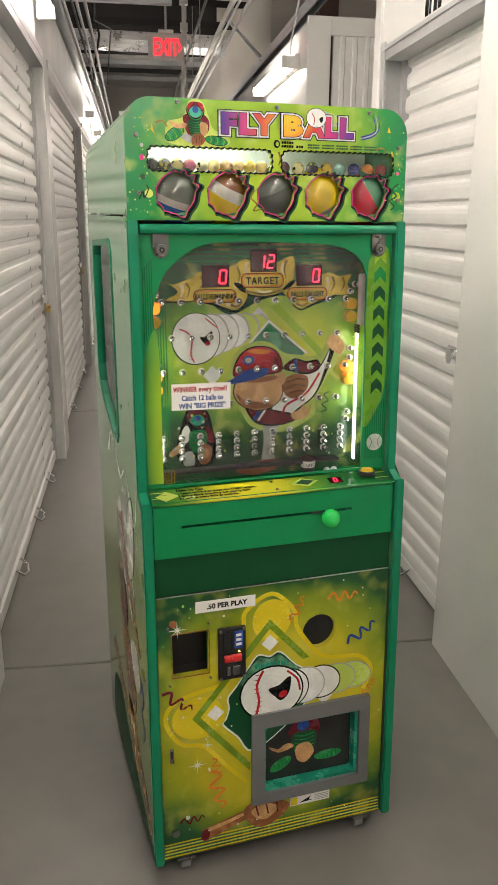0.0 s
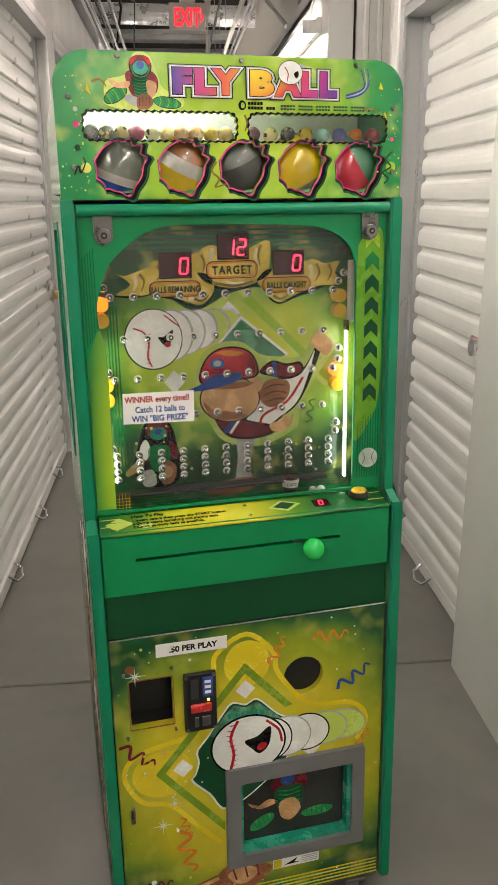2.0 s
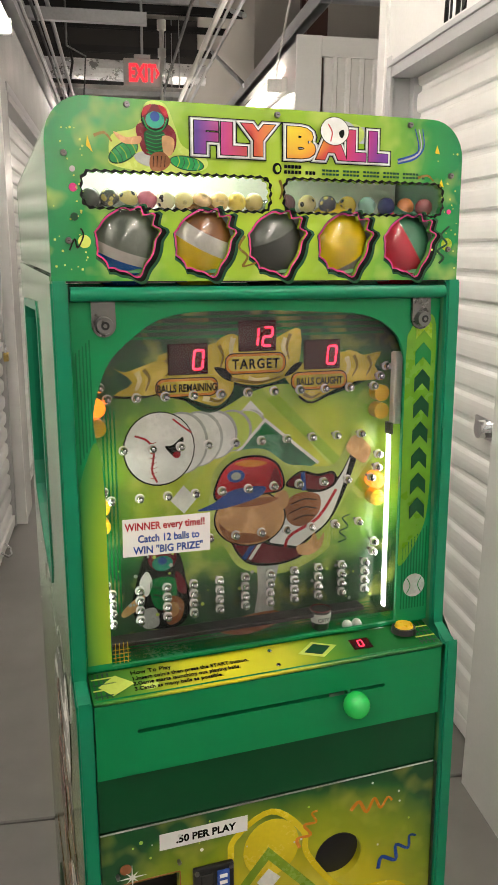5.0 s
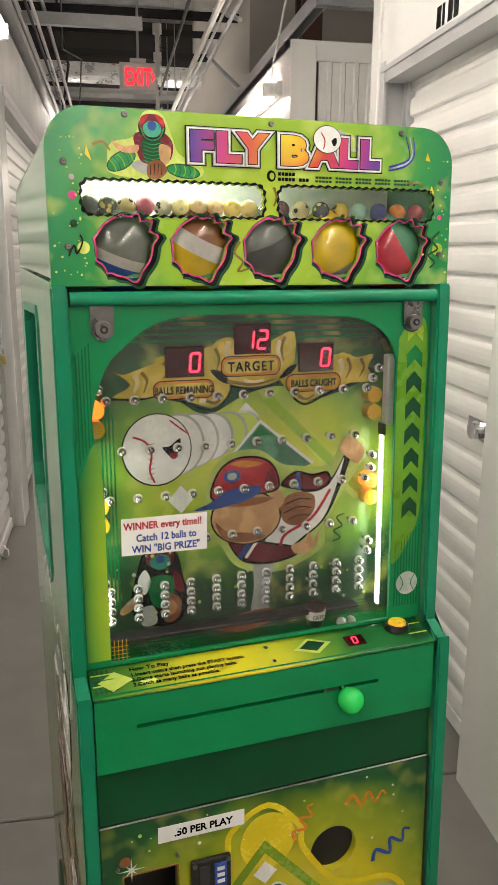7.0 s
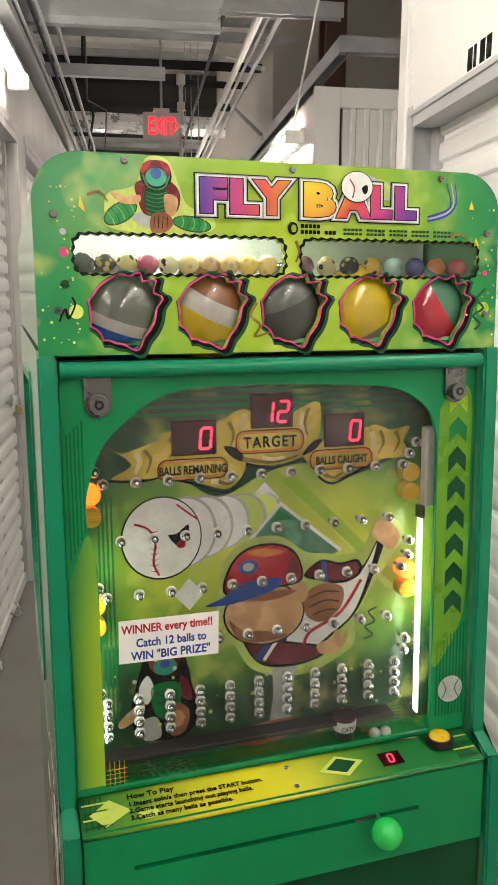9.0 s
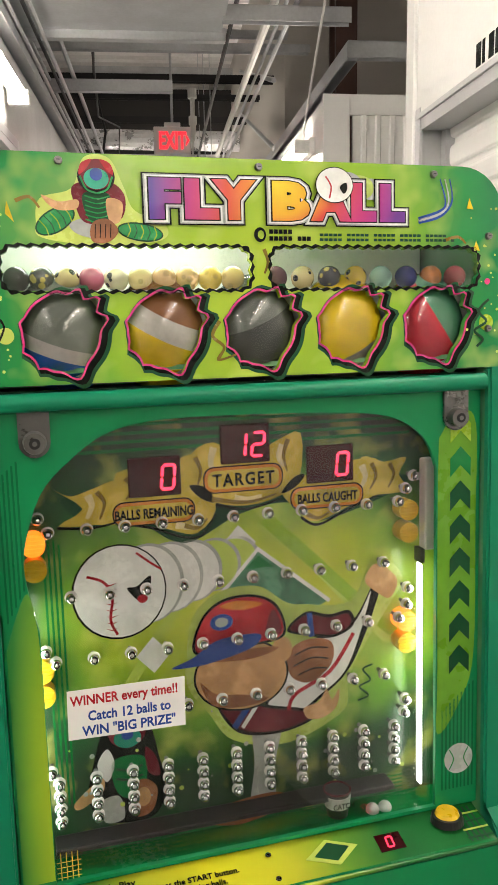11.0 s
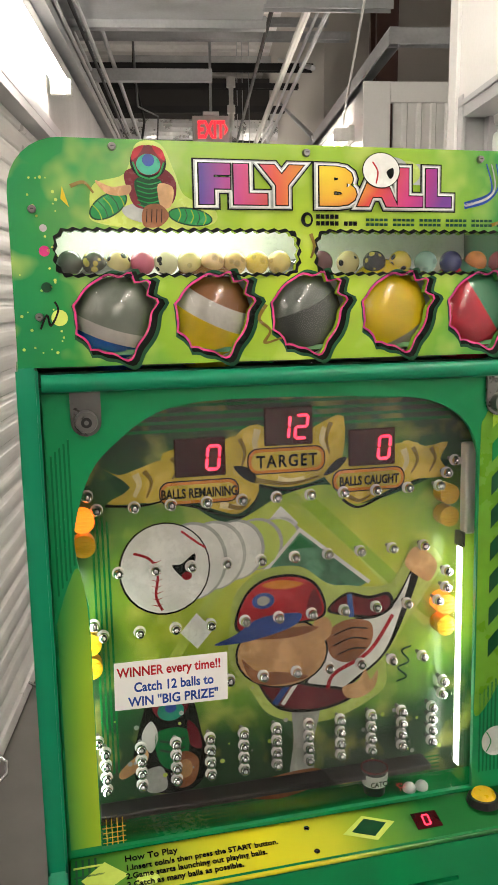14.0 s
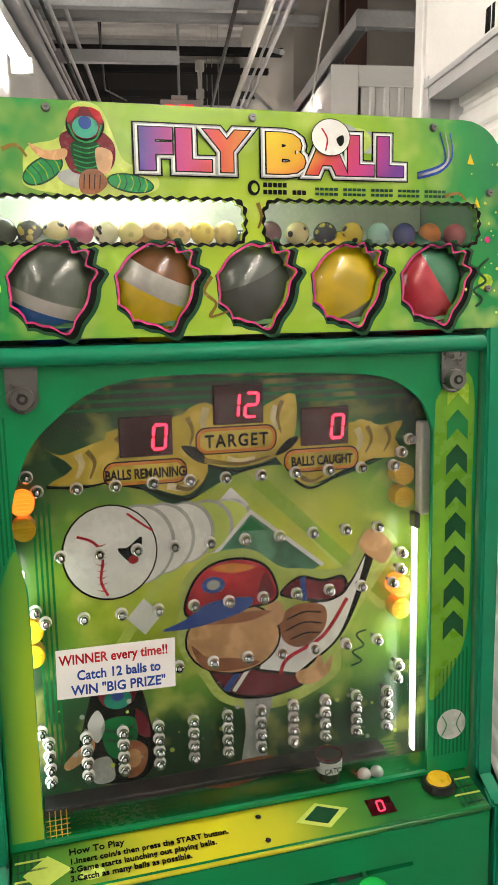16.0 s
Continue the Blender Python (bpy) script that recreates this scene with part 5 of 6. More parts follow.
# player shown as plain coloured shapes
for nm, pts, mat, lv in (
        ("printed_leg", spline([(0.300, 1.06), (0.335, 1.05), (0.325, 0.99), (0.325, 0.945), (0.295, 0.945), (0.300, 1.0)]), GREY_P, 7),
        ("printed_shoe", spline([(0.235, 0.937), (0.27, 0.955), (0.33, 0.958), (0.335, 0.938), (0.28, 0.925)]), BROWN_P, 8),
        ("printed_torso", spline([(0.325, 1.10), (0.37, 1.145), (0.43, 1.165), (0.462, 1.215), (0.468, 1.20), (0.43, 1.11), (0.385, 1.07), (0.335, 1.04), (0.315, 1.06)]), BLACK_P, 8),
        ("printed_torso", spline([(0.330, 1.10), (0.37, 1.14), (0.43, 1.160), (0.456, 1.20), (0.425, 1.11), (0.385, 1.075), (0.335, 1.045), (0.318, 1.06)]), WHITE_P, 8.6),
        ("printed_stripe", ribbon([(0.345, 1.05), (0.352, 1.08), (0.40, 1.105), (0.432, 1.15)], 0.005), RED_P, 9.2),
        ("printed_sleeve", spline([(0.255, 1.085), (0.275, 1.095), (0.315, 1.075), (0.37, 1.060), (0.375, 1.045), (0.33, 1.035), (0.28, 1.045)]), BLACK_P, 9),
        ("printed_sleeve", spline([(0.258, 1.083), (0.277, 1.091), (0.315, 1.071), (0.366, 1.057), (0.370, 1.047), (0.33, 1.039), (0.283, 1.049)]), MAROON_P, 9.6),
        ("printed_cuff", ribbon([(0.276, 1.052), (0.296, 1.079)], 0.008), BLUE_P, 10.2), ("printed_cuff", ribbon([(0.286, 1.050), (0.304, 1.075)], 0.005), WHITE_P, 10.2),
        ("printed_palm", spline([(0.365, 1.062), (0.385, 1.068), (0.395, 1.082), (0.402, 1.068), (0.412, 1.080), (0.408, 1.058), (0.39, 1.046), (0.37, 1.048)]), TAN_P, 10),
        ("printed_arm", spline([(0.345, 1.165), (0.37, 1.185), (0.40, 1.178), (0.427, 1.180), (0.432, 1.160), (0.405, 1.148), (0.37, 1.155)]), BLACK_P, 9),
        ("printed_arm", spline([(0.349, 1.166), (0.37, 1.181), (0.40, 1.174), (0.424, 1.176), (0.427, 1.161), (0.405, 1.152), (0.37, 1.159)]), MAROON_P, 9.6),
        ("printed_cuff", ribbon([(0.377, 1.153), (0.374, 1.183)], 0.007), BLUE_P, 10.2),
        ("printed_glove", spline([(0.345, 1.135), (0.37, 1.150), (0.402, 1.143), (0.402, 1.115), (0.375, 1.095), (0.35, 1.105)]), BROWN_P, 10),
        ("printed_fist", spline([(0.448, 1.215), (0.46, 1.235), (0.478, 1.228), (0.492, 1.210), (0.482, 1.190), (0.466, 1.197)]), TAN_P, 10),
        ("printed_head", oval(0.287, 1.117, 0.059, 0.045, turn=-5), BLACK_P, 10.5), ("printed_head", oval(0.287, 1.117, 0.0565, 0.0425, turn=-5), TAN_P, 11.1),
        ("printed_ear", oval(0.338, 1.142, 0.013, 0.016), TAN_P, 11.2),
        ("printed_cap", spline([(0.232, 1.150), (0.238, 1.190), (0.265, 1.213), (0.305, 1.215), (0.334, 1.198), (0.342, 1.160), (0.30, 1.152)]), BLACK_P, 11.5),
        ("printed_cap", spline([(0.235, 1.152), (0.241, 1.189), (0.266, 1.210), (0.304, 1.212), (0.331, 1.196), (0.339, 1.162), (0.30, 1.155)]), RED_P, 12.1),
        ("printed_brim", spline([(0.203, 1.138), (0.228, 1.147), (0.26, 1.165), (0.31, 1.166), (0.30, 1.150), (0.25, 1.138), (0.218, 1.136)]), BLUE_P, 12.7),
        ("printed_shine", spline([(0.262, 1.205), (0.285, 1.210), (0.315, 1.203), (0.29, 1.198)]), ORANGE_P, 12.4), ("printed_shade", spline([(0.318, 1.16), (0.338, 1.165), (0.330, 1.194), (0.322, 1.185)]), MAROON_P, 12.4),
        ("printed_shade", spline([(0.236, 1.115), (0.25, 1.085), (0.285, 1.077), (0.32, 1.083), (0.29, 1.092), (0.255, 1.098)]), BROWN_P, 11.5), ("printed_shade", spline([(0.245, 1.140), (0.29, 1.148), (0.335, 1.146), (0.30, 1.136)]), BROWN_P, 11.5),
        ("printed_lace", ribbon([(0.352, 1.118), (0.376, 1.126), (0.398, 1.122)], 0.002), BLACK_P, 10.6), ("printed_lace", ribbon([(0.354, 1.132), (0.376, 1.139), (0.398, 1.136)], 0.002), BLACK_P, 10.6), ("printed_lace", ribbon([(0.358, 1.106), (0.378, 1.112), (0.396, 1.110)], 0.002), BLACK_P, 10.6),
        ("printed_badge", oval(0.264, 1.186, 0.014, 0.010), BLUE_P, 12.7), ("printed_badge", oval(0.264, 1.186, 0.008, 0.006), GREY_P, 13.2),
        ("printed_catcher", spline([(0.108, 1.035), (0.122, 1.078), (0.140, 1.090), (0.160, 1.088), (0.176, 1.068), (0.184, 1.03), (0.192, 0.99), (0.176, 0.958), (0.140, 0.955), (0.112, 0.965), (0.100, 0.995)]), BLACK_P, 2),
        ("printed_catcher", oval(0.148, 1.068, 0.022, 0.020), MAROON_P, 3), ("printed_catcher", oval(0.148, 1.060, 0.016, 0.012), TEAL_P, 4), ("printed_catcher", oval(0.148, 1.064, 0.007, 0.006), BLUE_P, 4.6),
        ("printed_catcher", spline([(0.112, 1.032), (0.124, 1.05), (0.132, 1.030), (0.122, 1.010)]), WHITE_P, 4), ("printed_catcher", spline([(0.168, 1.045), (0.180, 1.032), (0.184, 1.008), (0.170, 1.015)]), MAROON_P, 4),
        ("printed_catcher", spline([(0.130, 1.034), (0.166, 1.034), (0.166, 0.998), (0.148, 0.985), (0.132, 0.998)]), GREEN_MID, 4),
        ("printed_catcher", ribbon([(0.133, 1.024), (0.148, 1.020), (0.164, 1.024)], 0.003), GREEN_DARK, 4.6), ("printed_catcher", ribbon([(0.133, 1.012), (0.148, 1.008), (0.164, 1.012)], 0.003), GREEN_DARK, 4.6),
        ("printed_catcher", spline([(0.150, 1.0), (0.166, 1.006), (0.180, 0.992), (0.174, 0.966), (0.156, 0.960), (0.148, 0.978)]), BROWN_P, 5), ("printed_catcher", oval(0.163, 0.984, 0.009, 0.012), TAN_P, 5.6),
        ("printed_catcher", spline([(0.118, 1.015), (0.104, 1.008), (0.084, 0.990), (0.090, 0.982), (0.116, 0.998)]), TAN_P, 5), ("printed_catcher", spline([(0.112, 0.985), (0.135, 0.990), (0.140, 0.962), (0.118, 0.960)]), GREY_P, 4.3),
        ("printed_streamer", ribbon([(0.458, 1.105), (0.445, 1.10), (0.455, 1.085), (0.440, 1.078), (0.452, 1.065), (0.438, 1.060)], 0.0025), GREEN_DARK, 6)):
    F(nm, pts, mat, lv)
rng = random.Random(9)
for k in range(40):
    x, z = rng.uniform(0.08, 0.50), rng.uniform(0.945, 1.09)
    F("printed_dot", oval(x, z, rng.choice((0.0012, 0.002, 0.003)), n=8), PALE_LIME if k % 2 else GREY_P, 5.5)

# score displays
SEG = {"0": "abcdef", "1": "bc", "2": "abged", "8": "abcdefg"}


def digit(ch, x, z, h, parent, y, m=None, lit=True):
    w, t, k = h * 0.52, h * 0.115, 0.10
    spots = {"a": (0, h, w, h), "g": (0, h / 2, w, h / 2), "d": (0, 0, w, 0), "f": (0, h / 2, 0, h), "b": (w, h / 2, w, h), "e": (0, 0, 0, h / 2), "c": (w, 0, w, h / 2)}
    for s, (x0, z0, x1, z1) in spots.items():
        on = s in SEG[ch]
        if not on and ch == "1":
            continue
        d = Vector((x1 - x0, z1 - z0)).normalized()
        n = Vector((-d.y, d.x)) * t / 2
        a, b = Vector((x0, z0)) + d * t * 0.65, Vector((x1, z1)) - d * t * 0.65
        pts = [a + n, a - d * t * 0.45, a - n, b - n, b + d * t * 0.45, b + n]
        pts = [(x + p.x + k * p.y, z + p.y) for p in pts]
        if m is None:
            bm = plate(pts, (), 0.0005, start=y)
        else:
            bm = plate(pts, (), 0.0004, lambda a, b, d: (a, b, d), y)
            bmesh.ops.transform(bm, matrix=m, verts=bm.verts)
        part("led_segment", bm, LED_ON if on else LED_OFF, parent, "glowing red segment" if on else "")


for x0, x1, z0, z1, text in ((0.163, 0.2225, 1.343, 1.388, " 0"), (0.2695, 0.3285, 1.3735, 1.419, "12"), (0.374, 0.4335, 1.343, 1.388, " 0")):
    disp = part("score_display", box((x0, Y_FIELD - 0.0062, z0), (x1, Y_FIELD - 0.0001, z1), 0.0012, 1), LED_DARK, field, "dark red score display with a lit red number")
    for k, ch in enumerate(text):
        if ch != " ":
            digit(ch, x0 + 0.0125 + 0.0240 * k + (0.002 if ch == "1" else 0), z0 + 0.008, 0.027, disp, Y_FIELD - 0.0068)
digit("0", 0.436, 0.0225, 0.0145, led, 0.0078, LEDGE)

# pins
pin_me = post_me = collar_me = None


def pin(x, z):
    global pin_me, post_me, collar_me
    if pin_me is None:
        pin_me = mesh_of("pin", ball((0, 0, 0), 0.0060, 16), CHROME)
        pin_me.polygons.foreach_set("use_smooth", [True] * len(pin_me.polygons))
        post_me = mesh_of("pin_post", rod((0, 0.006, 0), (0, 0.021, 0), 0.0026, 10), BRUSHED)
        collar_me = mesh_of("pin_collar", rod((0, 0.0025, 0), (0, 0.0065, 0), 0.0062, 16, None, 0.0072), WHITE_PL)
    a = new("pin", pin_me)
    a.location = (x, Y_FIELD - 0.021, z)
    a.parent = field
    for nm, me in (("pin_post", post_me), ("pin_collar", collar_me)):
        new(nm, me).parent = a
    return a


for x, z in [(0.063, 1.331), (0.497, 1.330), (0.508, 1.345), (0.499, 1.205), (0.063, 1.182), (0.498, 1.184), (0.494, 1.043), (0.496, 1.060), (0.061, 1.041)]:
    pin(x, z)
for k in range(11):
    pin(0.073 + 0.0414 * k, 1.3145)
    pin(0.073 + 0.0414 * k, 1.168)
    for j in range(4):
        pin(0.0685 + 0.0412 * k, 0.980 + 0.0155 * j)
    if k < 10:
        pin(0.0935 + 0.0415 * k, 1.2405)
    if 3 <= k < 10:
        pin(0.0935 + 0.0415 * k, 1.0965)

# yellow target lamps, light strips, catcher cup, ball track
LIT = ((0.057, 1.303), (0.497, 1.162))
for x, z in ((0.057, 1.303), (0.057, 1.275), (0.058, 1.160), (0.058, 1.132), (0.500, 1.303), (0.500, 1.275), (0.497, 1.162), (0.497, 1.134)):
    lamp = part("target_lamp", rod((x, Y_FIELD - 0.020, z), (x, Y_FIELD, z), 0.0128, 24), LAMP_LIT if (x, z) in LIT else YELLOW_PL, field, "round ribbed target lamp, lit orange" if (x, z) in LIT else "round ribbed yellow target lamp")
    for k in range(5):
        dz = (k - 2) * 0.0042
        hw = math.sqrt(0.0118 ** 2 - dz * dz)
        part("lamp_rib", box((x - hw, Y_FIELD - 0.0212, z + dz - 0.0012), (x + hw, Y_FIELD - 0.0198, z + dz + 0.0012)), LAMP_LIT if (x, z) in LIT else YELLOW_PL, lamp)
strip = part("light_strip", box((0.5085, Y_FIELD - 0.034, 0.950), (0.5110, Y_FIELD - 0.022, 1.238), 0.0015), STRIP, machine, "glowing white light strip")
part("strip_bracket", box((0.5125, Y_FIELD - 0.036, 1.255), (0.5275, Y_FIELD - 0.020, 1.368), 0.003), WHITE_PL, machine, "white plastic bracket")
part("strip_clip", box((0.5065, Y_FIELD - 0.037, 1.24), (0.5125, Y_FIELD - 0.020, 1.258), 0.001), BLACK_PL, machine)
part("light_strip", box((0.0500, Y_FIELD - 0.034, 0.962), (0.0545, Y_FIELD - 0.022, 1.232), 0.002), STRIP, machine, "glowing white light strip")
part("channel_rail", box((0.060, Y_FIELD - 0.03, 0.948), (0.475, Y_FIELD - 0.001, 0.955), 0.002), BLACK_PL, machine, "dark rail under the pins")
cup = part("catch_cup", rod((0.400, Y_FIELD - 0.022, 0.926), (0.400, Y_FIELD - 0.022, 0.958), 0.013, 24, None, 0.0165), BLACK_PL, machine, "dark catcher cup with a white band")
part("cup_band", rod((0.400, Y_FIELD - 0.022, 0.939), (0.400, Y_FIELD - 0.022, 0.954), 0.0158, 24, None, 0.0170), WHITE_PL, cup, "white band")
words("cup_letters", "CATCH", 0.0095, upright(0.3875, Y_FIELD - 0.0402, 0.9430), BLACK_P, cup, squeeze=0.85)
part("cup_rim", tube([(0.400 + 0.0165 * math.cos(a * 0.4), Y_FIELD - 0.022 + 0.0165 * math.sin(a * 0.4), 0.959) for a in range(17)], 0.0012), MAROON_P, cup, "thin dark red rim")
for x in (0.444, 0.461):
    part("game_ball", ball((x, Y_FIELD - 0.030, 0.927), 0.0085, 16), WHITE_PL, machine, "small white playing ball", True)

# rail under the header
part("header_rail", tube([(0.0235, 0.040, 1.4595), (0.30, 0.040, 1.4595), (0.5705, 0.040, 1.4595)], 0.0095, seg=14), GREEN_EDGE, machine, "rounded green rail", True)

# header box
HX0, HX1, HZ0, HZ1, HR = 0.002, 0.592, 1.476, 1.698, 0.052
OUT = [(HX0, HZ0), (HX1, HZ0)] + arc(HX1 - HR, HZ1 - HR, HR, 0, 90) + arc(HX0 + HR, HZ1 - HR, HR, 90, 180)


def scallop(x0, x1, z0, z1, n):
    base = rect(x0, x1, z0, z1, 0.014, 4)
    out = []
    cx, cz = (x0 + x1) / 2, (z0 + z1) / 2
    ring = []
    for i, p in enumerate(base):
        q = base[(i + 1) % len(base)]
        d = math.dist(p, q)
        m = max(1, round(d / 0.003))
        ring += [(p[0] + (q[0] - p[0]) * k / m, p[1] + (q[1] - p[1]) * k / m) for k in range(m)]
    for i, (x, z) in enumerate(ring):
        s = 0.0014 * math.cos(2 * math.pi * i / 4)
        nx, nz = (x - cx) / (x1 - x0), (z - cz) / (z1 - z0)
        l = math.hypot(nx, nz) or 1
        out.append((x + s * nx / l, z + s * nz / l))
    return out


def mitt(cx, cz, s=1.0, grow=0.0):
    """Outline of a mitt: a round palm with three fingers and a ragged thumb edge."""
    out = []
    for i in range(72):
        a = 2 * math.pi * i / 72
        r = 0.0365
        for at, wide, high in ((66, 8, 0.0090), (42, 8, 0.0135), (17, 9, 0.0105), (95, 12, 0.003)):
            d = (math.degrees(a) - at + 180) % 360 - 180
            r += high * math.exp(-(d / wide) ** 2)
        for at, wide, high in ((165, 6, 0.003), (205, 6, 0.004), (235, 5, 0.004), (288, 13, 0.0105), (255, 8, 0.001)):
            d = (math.degrees(a) - at + 180) % 360 - 180
            r += high * math.exp(-(d / wide) ** 2)
        r = r * s + grow
        out.append((cx + r * math.cos(a), cz + r * math.sin(a)))
    return out


BANDS = ((0.0455, 0.2935, 1.5675, 1.6095), (0.3155, 0.5605, 1.5675, 1.6095))
MITTS = [(0.098 + 0.1025 * k, 1.5265) for k in range(5)]
hs = part("header_sign", plate(OUT, [scallop(*b, 0) for b in BANDS] + [mitt(x, z) for x, z in MITTS], 0.008, start=Y_HEAD), HEADER_ART, machine, "printed lime and green title sign with cut-out windows")
INNER = [(0.297 + (x - 0.297) * 0.97, 1.59 + (z - 1.59) * 0.955) for x, z in OUT]
hbody = plate(OUT, [INNER], REAR - Y_HEAD - 0.0085, start=Y_HEAD + 0.0085)
for v in hbody.verts:
    if v.co.z < 1.49:
        v.co.z += 0.010 + 0.030 * (v.co.y - Y_HEAD) / (REAR - Y_HEAD)
header_box = part("header_box", hbody, SIDE_ART, machine, "pale green glossy header box")
part("header_seam", box((0.004, 0.06, 1.474), (0.590, REAR - 0.004, 1.484), 0, 2, box((0.004, 0.36, 1.484), (0.590, REAR - 0.004, 1.498))), BLACK_PL, header_box, "dark gap under the header box")
part("header_back", plate([(x, max(z, 1.517)) for x, z in OUT], (), 0.008, start=REAR - 0.0085), GREEN_LAM, header_box)
part("header_liner", box((0.02, 0.20, 1.482), (0.574, 0.206, 1.695), 0, 2, box((0.02, 0.052, 1.4825), (0.574, 0.20, 1.486))), WHITE_PL, machine, "white lining inside the header")
part("header_shelf", box((0.03, 0.052, 1.5655), (0.566, 0.10, 1.5680)), WHITE_PL, machine)
part("header_card", box((0.022, 0.056, 1.484), (0.572, 0.058, 1.5652)), GREY_P, machine, "grey card behind the prize windows")
part("header_tube", tube([(0.055, 0.085, 1.624), (0.315, 0.085, 1.624)], 0.009, seg=12), HEAD_TUBE, machine, "glowing tube lighting the row of balls", True)
H = lambda nm, pts, mat, lv, holes=(): decal(nm, pts, mat, hs, lv, Y_HEAD, holes)
for b in BANDS:
    s = scallop(*b, 0)
    H("printed_outline", scallop(b[0] - 0.0028, b[1] + 0.0028, b[2] - 0.0028, b[3] + 0.0028, 0), BLACK_P, 2, [s])
    part("window_film", plate(s, (), 0.001, start=Y_HEAD + 0.004), WRAP, hs, "clear plastic window")
for x, z in MITTS:
    H("printed_shadow", mitt(x + 0.0045, z - 0.0025, 1.06, 0.0055), GREEN_DARK, 0.6, [mitt(x, z)])
    H("printed_shadow", mitt(x + 0.0035, z - 0.002, 1.03, 0.0035), BLACK_P, 1, [mitt(x, z)])
    H("printed_outline", mitt(x, z, 1.0, 0.0022), MAGENTA, 2, [mitt(x, z)])
BALL_COLS = [(0.10, 0.10, 0.09), (0.09, 0.09, 0.07), (0.55, 0.45, 0.18), (0.45, 0.10, 0.16), (0.62, 0.58, 0.38), (0.66, 0.55, 0.25), (0.62, 0.42, 0.22), (0.68, 0.48, 0.20), (0.68, 0.50, 0.10), (0.60, 0.44, 0.16),
             (0.16, 0.07, 0.09), (0.55, 0.46, 0.22), (0.05, 0.05, 0.06), (0.62, 0.44, 0.05), (0.30, 0.52, 0.46), (0.04, 0.05, 0.22), (0.66, 0.22, 0.03), (0.40, 0.08, 0.08)]


def spotted(name, col, spot):
    m, n, l, b = node_mat(name)
    tc, vo = n.new("ShaderNodeTexCoord"), n.new("ShaderNodeTexVoronoi")
    vo.inputs["Scale"].default_value = 95
    st = n.new("ShaderNodeMath"); st.operation = "LESS_THAN"; st.inputs[1].default_value = 0.33
    mx = n.new("ShaderNodeMix"); mx.data_type = "RGBA"
    mx.inputs["A"].default_value, mx.inputs["B"].default_value = (*col, 1), (*spot, 1)
    l.new(tc.outputs["Object"], vo.inputs["Vector"]); l.new(vo.outputs["Distance"], st.inputs[0])
    l.new(st.outputs[0], mx.inputs["Factor"]); l.new(mx.outputs["Result"], b.inputs["Base Color"])
    b.inputs["Roughness"].default_value = 0.25
    return m


for k, col in enumerate(BALL_COLS):
    x = 0.058 + 0.0247 * k if k < 10 else 0.3285 + 0.0312 * (k - 10)
    spot = (0.03, 0.03, 0.03) if k in (2, 4, 11, 13) else (0.5, 0.4, 0.1) if k in (1, 12) else tuple(c * 0.7 for c in col)
    (part("bouncy_ball", ball((x, Y_HEAD + 0.026, 1.5805), 0.0128, 20), spotted("bouncy_ball_paint", col, spot), machine, "small coloured bouncy prize ball", True))
CAPS = [((0.22, 0.25, 0.21), (0.55, 0.53, 0.50), (0.02, 0.12, 0.45), 16, 0.05, -0.18), ((0.30, 0.13, 0.05), (0.62, 0.60, 0.54), (0.74, 0.54, 0.02), 22, 0.46, 0.10), ((0.16, 0.18, 0.16), (0.09, 0.10, 0.09), (0.05, 0.055, 0.05), -20, 0.35, -0.35),
        ((0.80, 0.60, 0.01), (0.80, 0.60, 0.01), (0.30, 0.28, 0.22), -24, 0.40, -0.22), ((0.08, 0.26, 0.15), (0.62, 0.03, 0.06), (0.58, 0.025, 0.05), 52, 0.36, -0.25)]
for (x, z), (c0, c1, c2, turn, hi, lo) in zip(MITTS, CAPS):
    bm = ball((0, 0, 0), 0.0530, 30)
    up = Vector((math.sin(radians(turn)), -0.25, math.cos(radians(turn)))).normalized()
    for cut in (hi, lo):
        bmesh.ops.bisect_plane(bm, geom=bm.verts[:] + bm.edges[:] + bm.faces[:], plane_co=up * cut * 0.053, plane_no=up)
    for f in bm.faces:
        d = f.calc_center_median().dot(up) / 0.053
        f.material_index = 0 if d > hi else 1 if d > lo else 2
        f.smooth = True
    for v in bm.verts:
        v.co.y *= 0.62
        v.co.z *= 1.15
    bmesh.ops.translate(bm, verts=bm.verts, vec=(x + 0.002, Y_HEAD + 0.0355, z - 0.003))
    mats = [surface("capsule_paint", c, 0.16, 0, 0.25, 30, 160, 0.0) for c in (c0, c1, c2)]
    cap = part("prize_capsule", bm, mats, machine, "round prize capsule in clear wrap")
    wrap = ball((0, 0, 0), 0.0542, 26)
    rr = random.Random(int(x * 1000))
    for v in wrap.verts:
        v.co = Vector((v.co.x, v.co.y * 0.62, v.co.z * 1.15)) + Vector((rr.uniform(-1, 1), rr.uniform(-1, 1), rr.uniform(-1, 1))) * 0.0006
    bmesh.ops.translate(wrap, verts=wrap.verts, vec=(x + 0.002, Y_HEAD + 0.0355, z - 0.003))
    part("capsule_wrap", wrap, WRAP, cap, "crinkled clear wrap", True)

